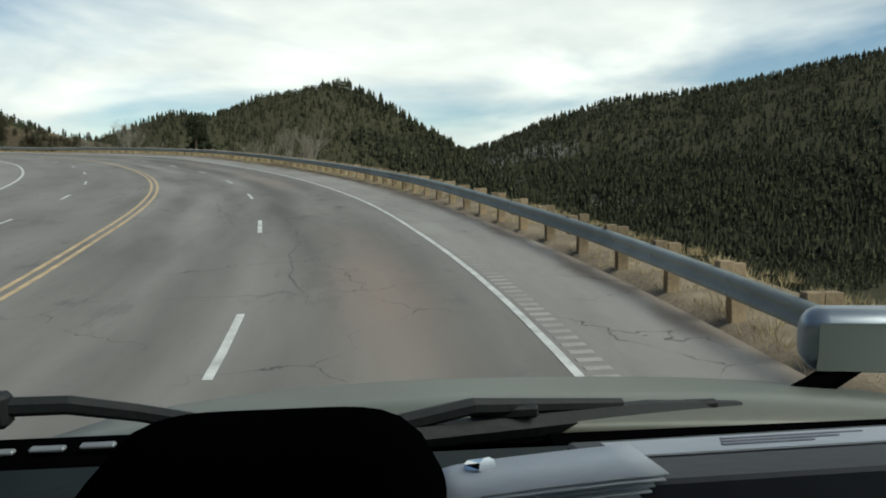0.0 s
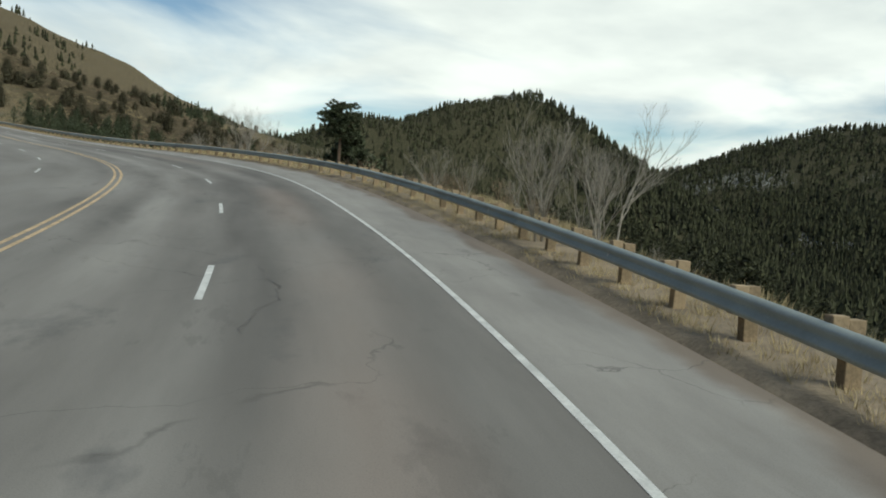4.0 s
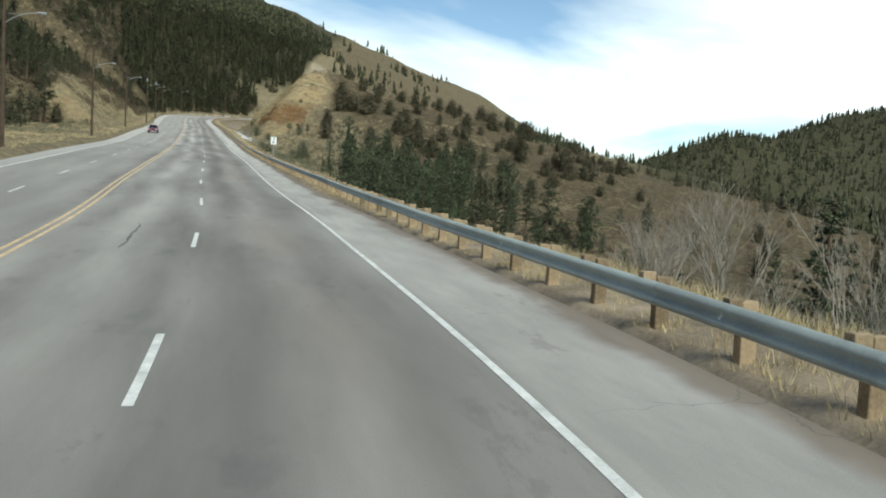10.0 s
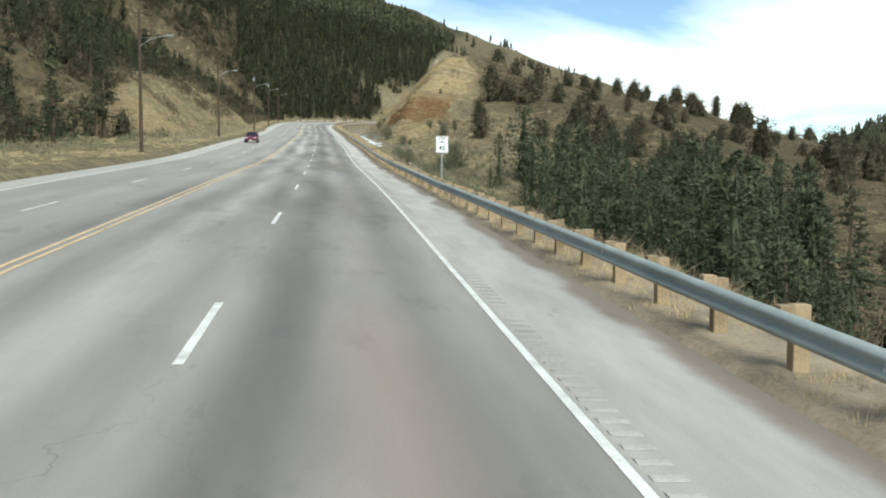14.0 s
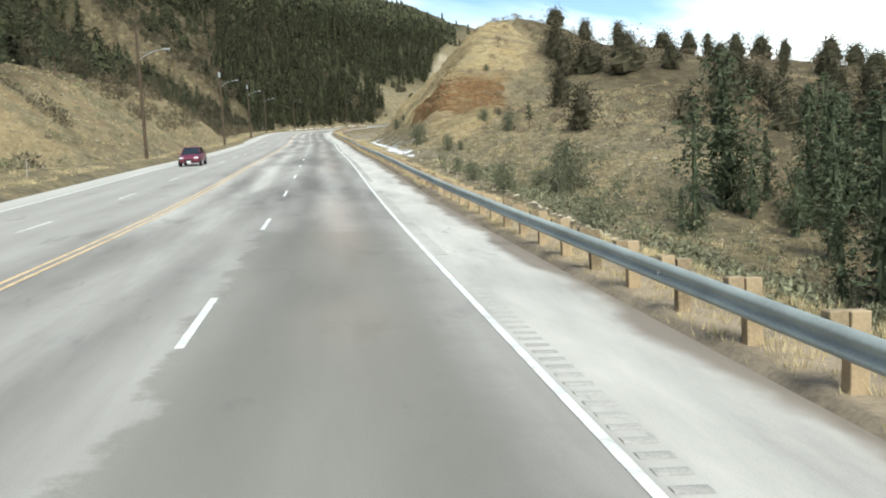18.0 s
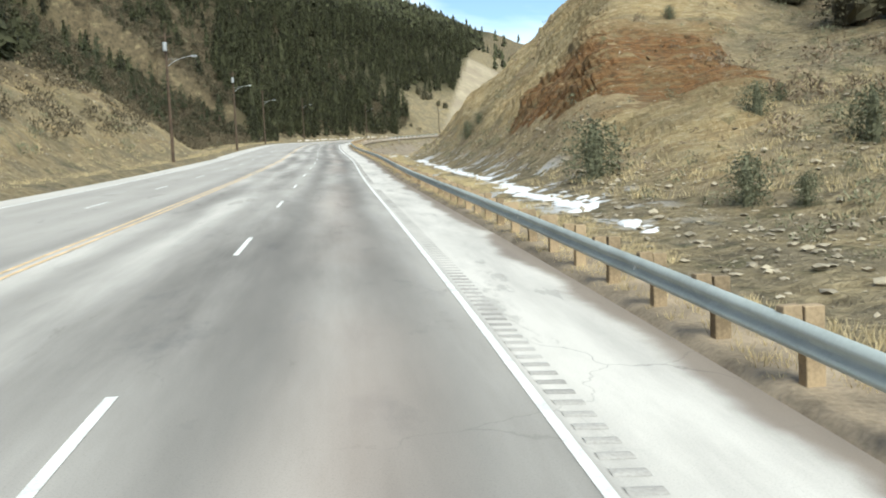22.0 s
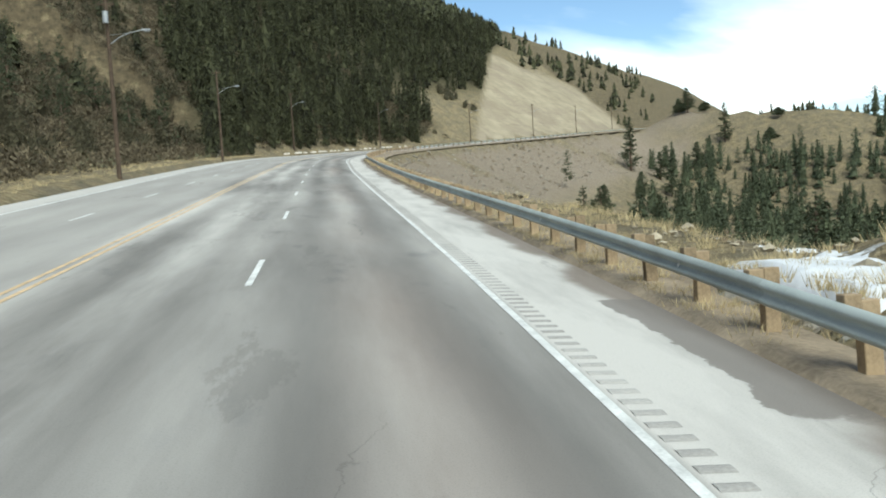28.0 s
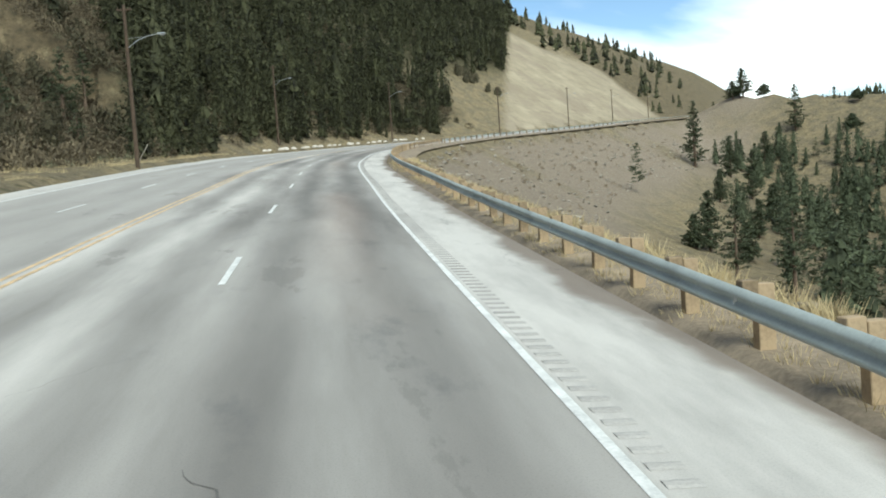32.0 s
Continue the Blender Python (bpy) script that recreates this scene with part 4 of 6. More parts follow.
def plant(ob, x, y, scale=1.0, turn=0.0, first=False, sink=0.1):
    m = pose(x, y, ground_z(x, y) - sink * scale, 0, 0, turn) @ Matrix.Diagonal((scale, scale, scale, 1))
    if first:
        ob.matrix_basis = m
        return ob
    made = copy_thing(ob, m)
    made.matrix_basis = m
    return made


def scatter_things(makers, places, rnd, rest_name, rest_label, rest_category, keep=290):
    """makers: ready things; places: (x, y, scale, index). The first use places the thing itself;
    those farthest from the road are joined into one mesh of crowns."""
    xy = np.array([p[:2] for p in places])
    _, u = near_road(xy[:, 0], xy[:, 1])
    order = np.argsort(np.abs(u + 3) + 0.25 * np.abs(xy[:, 1] - 130), kind="stable")
    used, Vs, Fs, base = set(), [], [], 0
    for rank, j in enumerate(order):
        x, y, sc, i = places[j]
        a = rnd.uniform(0, 360)
        if rank < keep or i not in used:
            plant(makers[i], x, y, sc, a, i not in used)
            used.add(i)
            continue
        crown = [c for c in makers[i].children if c.name.startswith("crown")][0].data
        V = np.empty(len(crown.vertices) * 3)
        crown.vertices.foreach_get("co", V)
        V = V.reshape(-1, 3, 3) * sc
        inner = 204 if rest_name == "far_junipers" else 0
        V = np.concatenate([V[:len(V) - inner:2], V[len(V) - inner:]]).reshape(-1, 3)
        c, n = math.cos(radians(a)), math.sin(radians(a))
        Vs.append(np.column_stack([V[:, 0] * c - V[:, 1] * n + x, V[:, 0] * n + V[:, 1] * c + y, V[:, 2] + ground_z(x, y) - 0.1 * sc]))
        Fs.append(np.arange(len(V)).reshape(-1, 3) + base)
        base += len(V)
    if Vs:
        m = [c for c in makers[0].children if c.name.startswith("crown")][0].data.materials[0]
        tagged(new(rest_name, mesh_of(rest_name, np.concatenate(Vs), np.concatenate(Fs), m)), rest_label, rest_category, kind="stuff")


rnd = random.Random(11)
pines = []
for sd, h, sp, bare, lay in ((1, 7.0, 1.7, 0.12, 15), (2, 9.0, 2.0, 0.25, 17), (3, 5.0, 1.5, 0.05, 12), (4, 8.0, 1.9, 0.4, 12)):
    V, F, tr = pine_mesh(sd, h, sp, bare, lay, 8, 0.24)
    pines.append(tree_thing("pine_tree", "dark green pine with open tiered branches on the dry slope", "tree", "pines on the slopes", (V, F), M_PINE, tr))
junipers = []
for sd, w, h in ((5, 3.5, 3.1), (6, 4.2, 2.8), (7, 2.8, 3.6)):
    junipers.append(tree_thing("juniper", "dense dark juniper bush on a dry grassy slope", "bush", "junipers on the slopes", bush_mesh(sd, w, h, 74, 14, 3, 0.165), M_JUNIPER))


def pick(n, xr, yr, test, seed, gap=0.0):
    """Random places in a box for which test holds, given height and masks."""
    rng = np.random.default_rng(seed)
    x, y = rng.uniform(*xr, n), rng.uniform(*yr, n)
    z, m = land(x, y, True)
    keep = test(x, y, z, m)
    out = []
    for a, b in zip(x[keep], y[keep]):
        if all((a - p) ** 2 + (b - q) ** 2 > gap * gap for p, q in out):
            out.append((float(a), float(b)))
    return out


places_j, places_p = [], []
# junipers on the spur
for x, y, sc, i in ((29.3, 144.7, 1.3, 0), (31.7, 142.6, 1.25, 1), (35, 139.4, 1.4, 1), (24.5, 130.2, 1.0, 2), (22.5, 117.5, 1.1, 0), (31.3, 154.8, 1.3, 0), (38, 163, 0.9, 0),
                    (41.7, 160, 1.0, 0), (47, 157.5, 0.9, 1), (50, 156, 1.0, 0), (52.5, 155.5, 0.9, 2), (56, 154.6, 1.05, 0), (59, 153.5, 1.1, 0), (64.7, 147, 1.1, 0), (67, 145.5, 1.0, 1), (73.5, 140.5, 1.2, 0), (60, 149.5, 0.7, 2),
                    (58, 137.3, 1.05, 0), (53, 122.6, 1.1, 1), (40.1, 124.9, 1.35, 2), (38.7, 123.2, 1.3, 0), (31, 115.7, 0.85, 0), (40.8, 118.2, 1.1, 1), (40.3, 113, 0.9, 0), (43.3, 126.2, 1.0, 0), (65.1, 138.8, 1.0, 1), (59.9, 107.2, 1.4, 2),
                    (41.3, 106.9, 1.2, 0), (47.8, 103.2, 1.25, 0), (67.5, 102.7, 1.5, 1), (70.3, 98, 1.4, 0), (65.4, 96.4, 1.1, 2), (74.6, 139.6, 1.3, 0), (62, 118, 1.0, 0), (79, 120, 1.2, 1), (85, 112, 1.3, 0)):
    places_j.append((x, y, sc, i))
for x, y in pick(800, (20, 150), (10, 185), lambda x, y, z, m: (m["u"] > 34 - 16 * step(20, 60, 80 - y)) & (m["rock"] < 0.3) & (m["forest"] < 0.5) & (fbm(x, y, 18, 20) > -0.05), 31, 6.5):
    places_j.append((x, y, rnd.uniform(0.5, 1.0), rnd.randrange(3)))
# small junipers and a few pines lower on the spur
for x, y, sc, i in ((69, 129.5, 0.62, 1), (19.6, 124.4, 0.34, 3)):
    places_p.append((x, y, sc, i))
# pines in the gully below the road
for x, y in pick(260, (9, 60), (-40, 100), lambda x, y, z, m: (m["u"] > 13 + 6 * step(50, 90, y)) & (m["onk"] < 0.55) & (fbm(x, y, 14, 21) > -0.15 + 0.35 * step(-2, 6, x - 0.43 * (y + 12))), 32, 3.2):
    places_p.append((x, y, rnd.uniform(0.45, 0.85), rnd.randrange(4)))
# slope beyond the second gully
for x, y in pick(170, (12, 190), (235, 480), lambda x, y, z, m: (m["u"] > 30) & (fbm(x, y, 25, 22) > -0.05), 33, 4.5):
    places_p.append((x, y, rnd.uniform(0.6, 1.25), rnd.randrange(4)))
# left slopes
for x, y in pick(900, (-75, -17), (-40, 335), lambda x, y, z, m: (m["u"] < -24) & (m["rock"] < 0.2) & (fbm(x, y, 16, 23) > 0.0 - 0.3 * step(90, 120, y)), 34, 3.6):
    (places_j if rnd.random() < 0.55 else places_p).append((x, y, rnd.uniform(0.6, 1.15), rnd.randrange(3)))
# low junipers and small pines on the brown slope of the far side
for x, y in pick(900, (-95, -18), (205, 420), lambda x, y, z, m: (m["u"] < -24) & (m["forest"] < 0.5) & (fbm(x, y, 14, 24) > -0.25), 35, 3.4):
    (places_j if rnd.random() < 0.75 else places_p).append((x, y, rnd.uniform(0.28, 0.75), rnd.randrange(3)))
# dark pines before the bank of the far side
for k in range(22):
    places_p.append((rnd.uniform(-50, -25), rnd.uniform(86, 107), rnd.uniform(0.7, 1.15), rnd.randrange(4)))
# trees over the brown slope behind the bank
for k in range(75):
    x, y = rnd.uniform(-62, -28), rnd.uniform(103, 165)
    (places_j if rnd.random() < 0.5 else places_p).append((x, y, rnd.uniform(0.5, 1.05), rnd.randrange(3)))
# a dark clump on the meadow beside the scar, and bushes at the forest's foot
for k in range(11):
    places_j.append((44 + rnd.uniform(-7, 7), 480 + rnd.uniform(-5, 5), rnd.uniform(0.6, 1.1), rnd.randrange(3)))
for x, y in ((15.6, 420), (13.0, 415), (17.5, 424), (11.0, 412)):
    places_j.append((x, y, rnd.uniform(1.0, 1.5), rnd.randrange(3)))
# young pines on the rock cut
M_EVERGREEN = mat("grey_green_foliage", (0.145, 0.145, 0.09), 0.85, 0, 0.4, 0.8, 0, 5, island=True)
young = tree_thing("shrub", "bushy grey-green young evergreen growing on the rock cut", "bush", "young evergreens on the cut", bush_mesh(9, 1.7, 1.7, 80, 14, 3, 0.085, 0.14), M_EVERGREEN)
for k, (x, y, sc) in enumerate(((9.9, 130.3, 1.25), (11.6, 122.6, 0.85), (18.4, 127.3, 1.1), (16.9, 132, 0.8), (11.1, 166.5, 0.8), (12.1, 167, 0.5), (18.8, 133.7, 0.45), (8.9, 87.1, 0.8), (10.5, 79, 0.75), (12.6, 121.5, 0.5), (13.6, 154.1, 0.5), (21, 150, 0.5), (16.1, 100.9, 1.9), (14.3, 101, 0.85), (8.8, 94.9, 0.6), (9.1, 101.8, 0.6), (15.2, 99.5, 1.3))):
    plant(young, x, y, sc, 70 * k, k == 0)
scatter_things(junipers, places_j, rnd, "far_junipers", "dark junipers scattered over the far slopes", "scrub")
scatter_things(pines, places_p, rnd, "far_pines", "scattered dark pines on the far slopes", "forest")


# ---- woods on the far slopes ----
def conifer_template(seed, tiers, sides):
    """Whorls of pointed boughs, long and short by turns, round a tapering stem."""
    rng = np.random.default_rng(seed)
    V, F = [], []
    for t in range(tiers):
        f = t / tiers
        z0 = 0.10 + 0.82 * f
        r = 0.205 * (1 - f) ** 0.68 + 0.015
        b = len(V)
        lift = min(1.0, z0 + 0.9 / tiers + 0.08)
        turn = rng.uniform(0, 6.28)
        for k in range(sides):
            a = turn + 2 * math.pi * (k + rng.uniform(-.3, .3)) / sides
            q = r * (rng.uniform(0.6, 1.45) if k % 2 else rng.uniform(0.3, 0.8))
            V.append((math.cos(a) * q, math.sin(a) * q, z0 + rng.uniform(-0.09, 0.06) + (0.0 if k % 2 else 0.04)))
        V.append((rng.normal(0, 0.008), rng.normal(0, 0.008), lift))
        F += [(b + k, b + (k + 1) % sides, b + sides) for k in range(sides)]
    return np.array(V), np.array(F)


def tuft_tree(seed, n, blades, spread=0.20, bare=0.12, tuft=0.06, core=0.8):
    """A small conifer one metre high, of needle sprays set on a ragged cone."""
    rng = np.random.default_rng(seed)
    f = bare + (1 - bare) * rng.uniform(0, 1, n) ** 1.25
    lobe = 0.75 + 0.35 * np.sin(f * (22 + 4 * (seed % 5)) + seed) + rng.normal(0, 0.15, n)
    r = spread * ((1.02 - f) ** 0.75 if seed % 2 else 0.85 * np.sin(np.pi * np.clip(0.18 + 0.8 * (f - bare) / (1 - bare), 0, 1)) ** 0.7) * np.sqrt(rng.uniform(0.25, 1, n)) * lobe
    a = rng.uniform(0, 6.28, n)
    c = np.column_stack([np.cos(a) * r, np.sin(a) * r, f])
    V, F = tuft_cloud(rng, c, tuft, blades, 0.1)
    if core <= 0:
        return V, F
    # denser boughs near the stem
    C, G = conifer_template(seed, 7, 10)
    C = C * [spread / 0.205 * core, spread / 0.205 * core, 0.96]
    return np.concatenate([V, C]), np.concatenate([F, G + len(V)])


def woods(name, label, places, hmin, hmax, tiers, sides, seed, material=None, tufts=0, tuft=0.06, core=0.8, wide=1.0):
    rng = np.random.default_rng(seed)
    n = len(places)
    temps = [tuft_tree(seed * 10 + i, tufts, 2, (0.20, 0.22, 0.26, 0.20, 0.25)[i] * wide, (0.08, 0.1, 0.2, 0.15, 0.05)[i], tuft, core) if tufts else conifer_template(seed * 10 + i, tiers, sides) for i in range(5)]
    z = land(places[:, 0], places[:, 1])
    Vs, Fs, base = [], [], 0
    which = rng.integers(0, 5, n)
    for i in range(5):
        p = places[which == i]
        zz = z[which == i]
        T, Fc = temps[i]
        m = len(p)
        h = rng.uniform(hmin, hmax, m) * rng.choice([0.7, 1, 1, 1.15], m)
        a = rng.uniform(0, 2 * math.pi, m)
        wd = h * rng.uniform(0.85, 1.25, m)
        x = (T[None, :, 0] * np.cos(a)[:, None] - T[None, :, 1] * np.sin(a)[:, None]) * wd[:, None] + p[:, 0, None]
        y = (T[None, :, 0] * np.sin(a)[:, None] + T[None, :, 1] * np.cos(a)[:, None]) * wd[:, None] + p[:, 1, None]
        q = T[None, :, 2] * h[:, None] + zz[:, None] - 0.3
        Vs.append(np.stack([x, y, q], -1).reshape(-1, 3))
        Fs.append((Fc[None] + (np.arange(m) * len(T))[:, None, None] + base).reshape(-1, 3))
        base += m * len(T)
    V, F = np.concatenate(Vs), np.concatenate(Fs)
    me = mesh_of(name, V, F, material or M_WOODS)
    return tagged(new(name, me), label, "forest", kind="stuff")


def wood_places(n, xr, yr, test, seed):
    rng = np.random.default_rng(seed)
    x, y = rng.uniform(*xr, n), rng.uniform(*yr, n)
    z, m = land(x, y, True)
    k = test(x, y, z, m)
    return np.stack([x[k], y[k]], 1)


woods("conifer_forest", "dense dark green conifer forest on the mountainside", wood_places(11500, (-190, 150), (205, 760), lambda x, y, z, m: (m["forest"] > 0.4) & (m["u"] < -95) & (m["scar"] < 0.2) & (m["u"] > -330) & (fbm(x, y, 26, 30) > -0.5), 41), 8, 14, 7, 9, 3)
woods("conifer_forest", "open pine woods beyond the far verge", wood_places(1500, (-120, -24), (-60, 240), lambda x, y, z, m: (m["u"] < -36) & (m["u"] > -85) & (m["rock"] < 0.2) & (fbm(x, y, 24, 36) > 0.0 + 0.1 * step(90, 130, y)), 52), 5, 10, 6, 8, 13, None, 380, 0.036, 0.6, 1.25)
woods("conifer_forest", "open pine woods on the hillside beyond the far verge", wood_places(4200, (-260, -24), (-120, 240), lambda x, y, z, m: (m["u"] < -83) & (m["rock"] < 0.2) & (fbm(x, y, 24, 36) > -0.05 - 0.25 * step(90, 150, -m["u"])), 45), 6.5, 12, 7, 9, 7)
woods("conifer_forest", "dark green pines at the foot of the wooded mountain", wood_places(7000, (-120, 150), (205, 640), lambda x, y, z, m: (m["forest"] > 0.4) & (m["u"] < -23) & (m["u"] > -97) & (m["scar"] < 0.2) & (fbm(x, y, 22, 39) > -0.5), 49), 8, 14.5, 9, 12, 12, None, 290, 0.038, 0.42, 0.85)
woods("conifer_forest", "scattered pines on the brown slope", wood_places(420, (-100, -22), (215, 460), lambda x, y, z, m: (m["forest"] < 0.4) & (m["u"] < -34) & (m["scar"] < 0.2) & (m["meadow"] < 0.2) & (fbm(x, y, 20, 39) > 0.15 - 0.004 * (-m["u"] - 40)), 53), 4, 8, 7, 10, 14, None, 380, 0.038, 0.6, 1.3)
woods("conifer_forest", "dark pines crowding down to the far verge", wood_places(2600, (-45, 60), (285, 425), lambda x, y, z, m: (m["u"] < -18.8) & (m["u"] > -34) & (y - 203 + 5.2 * np.minimum(x, 0) > 25 * fbm(x, y, 20, 66)) & (m["meadow"] < 0.2) & (m["scar"] < 0.2), 67), 4, 9, 9, 12, 16, None, 380, 0.04, 0.42, 1.0)
woods("ridge_trees", "scattered conifers along the brown ridge", wood_places(1100, (90, 520), (560, 1100), lambda x, y, z, m: (m["scar"] < 0.1) & (m["u"] < -20) & (fbm(x, y, 45, 31) > 0.0 + 0.0018 * (x - 130)), 42), 6, 11, 5, 8, 4)
woods("ridge_trees", "scattered pines along the low ridge", wood_places(150, (170, 360), (470, 600), lambda x, y, z, m: (z > 18) & (m["forest"] < 0.6) & (fbm(x, y, 22, 33) > -0.1), 54), 5, 10, 6, 9, 15, None, 120, 0.06, 0.4)
woods("valley_forest", "dark forest on the hill across the valley", wood_places(20000, (60, 760), (-60, 760), lambda x, y, z, m: (m["forest"] > 0.5) & (m["u"] > 60) & (x - 60 > (y - 700) * 0.5), 43), 3.8, 7, 3, 8, 5)
woods("valley_forest", "dark forest below the guardrail", wood_places(2400, (0, 130), (-150, 40), lambda x, y, z, m: (m["forest"] > 0.3) & (m["u"] > 24 + 24 * step(-62, -25, y)), 46), 5, 9, 6, 10, 8, None, 100, 0.06, 0)
woods("mountain_forest", "dark snowy forest on the mountain across the valley", wood_places(15000, (600, 1500), (-450, 800), lambda x, y, z, m: (m["forest"] > 0.5) & (m["snow"] < 0.75), 44), 8, 14, 3, 6, 6)
woods("gully_pines", "thicket of young green pines in the gully", wood_places(600, (10, 48), (8, 94), lambda x, y, z, m: (m["u"] > 13 + 4 * step(60, 90, y)) & (m["onk"] < 0.6) & (fbm(x, y, 16, 37) > -0.2 + 0.55 * step(-2, 6, x - 0.43 * (y + 12)) + 0.35 * (1 - step(25, 45, y))), 47), 3.2, 7.8, 8, 12, 9, M_PINE, 640, 0.031, 0.2, 1.25)
woods("gully_pines", "dark pines massed in the second gully", wood_places(2500, (12, 230), (215, 470), lambda x, y, z, m: (m["u"] > 22) & ((m["u"] > 38) | (y > 264)) & (x > 0.41 * (y - 192) + 4 * fbm(x, y, 20, 40)) & (fbm(x, y, 16, 38) > 0.0 + 0.25 * (z > 24) - 0.3 * (x > 0.72 * (y - 205)) - 0.55 * (x > 0.5 * (y - 192) + 6) * (z < 22)), 48), 4.2, 9.5, 8, 12, 10, M_PINE, 340, 0.042, 0.5, 1.25)
woods("mountain_forest", "dark forest at the foot of the mountain across the valley", wood_places(6500, (520, 900), (-60, 420), lambda x, y, z, m: (m["forest"] > 0.5) & (m["snow"] < 0.75) & (fbm(x, y, 40, 41) > -0.4), 50), 8, 14, 3, 6, 11)


# ---- rough faces of the rock cuts ----
def rock_cut(name, label, y0, y1, u0, u1, side, amp, material):
    """A close-meshed broken face laid over the smooth cut, sinking under the ground where the cut ends."""
    ss = np.arange(s_at(y0), s_at(y1), 0.21)
    us = np.arange(u0, u1, 0.21)
    S, U = np.meshgrid(ss, us, indexing="ij")
    P = on_road(S, U * side).reshape(-1, 3)
    x, y = P[:, 0], P[:, 1]
    z, m = land(x, y, True)
    mask = np.clip(m["rock"] * 1.3, 0, 1).reshape(S.shape)
    mask[0] = mask[-1] = 0
    mask[:, 0] = mask[:, -1] = 0
    mask = mask.ravel()
    # thin slanting beds that break into flaky ledges, under a cover of loose earth
    b = 0.64 * y + 0.77 * z + 0.15 * x
    a = 0.77 * y - 0.64 * z
    warp = 1.5 * fbm(x, y * 0.6 + z, 7, 51) + 0.5 * fbm(a, b, 2.2, 55)
    saw1, saw2 = np.modf(b * 0.75 + warp + 400)[0], np.modf(b * 1.9 + 1.7 * warp + 0.5 * fbm(a, b, 1.2, 58) + 400)[0]
    broken = step(-0.3, 0.2, fbm(a * 0.6, b, 3.0, 56))
    lump = fbm(x + 0.3 * z, 0.6 * y - 0.4 * z, 6.5, 52)
    mid = fbm(a * 0.5, b, 1.7, 54)
    chip = fbm(a * 0.7, b * 1.6, 0.7, 53)
    crag = 0.25 + 0.75 * step(-0.2, 0.15, fbm(x, y, 11, 57) + 0.25 * step(148, 160, y))
    rust = step(0.0, 0.8, 1.25 - np.hypot((y - 144) / 17, (b - 106) / 10) + 1.0 * fbm(a * 0.35, b, 4, 59))
    if side > 0:
        crag = np.maximum(crag, rust)
    crag = crag * step(10.0, 13.5, U.ravel())
    rise = amp * (1 + 0.6 * rust * (side > 0)) * (crag * broken * (0.75 * saw1 + 0.30 * saw2) + 0.9 * lump + 0.6 * mid * (0.35 + crag) + 0.32 * chip)
    dz = mask * (0.12 + 0.72 * rise) - (1 - mask) * 0.6
    w = len(us)
    i, j = np.meshgrid(np.arange(len(ss) - 1), np.arange(w - 1), indexing="ij")
    k = (i * w + j).ravel()
    keep = (mask[k] + mask[k + 1] + mask[k + w] + mask[k + w + 1]) > 0.02
    F = np.stack([k, k + 1, k + w + 1, k + w], 1)[keep]
    if side < 0:
        F = F[:, ::-1]
    V = np.stack([x - side * 0.72 * mask * rise, y, z + dz], 1)
    me = mesh_of(name, V, F, material)
    for nm, val in (("crag", crag * broken), ("rust", rust)):
        at = me.attributes.new(nm, "FLOAT", "POINT")
        at.data.foreach_set("value", val.astype(np.float32))
    tagged(new(name, me), label, "rock face", kind="structure")


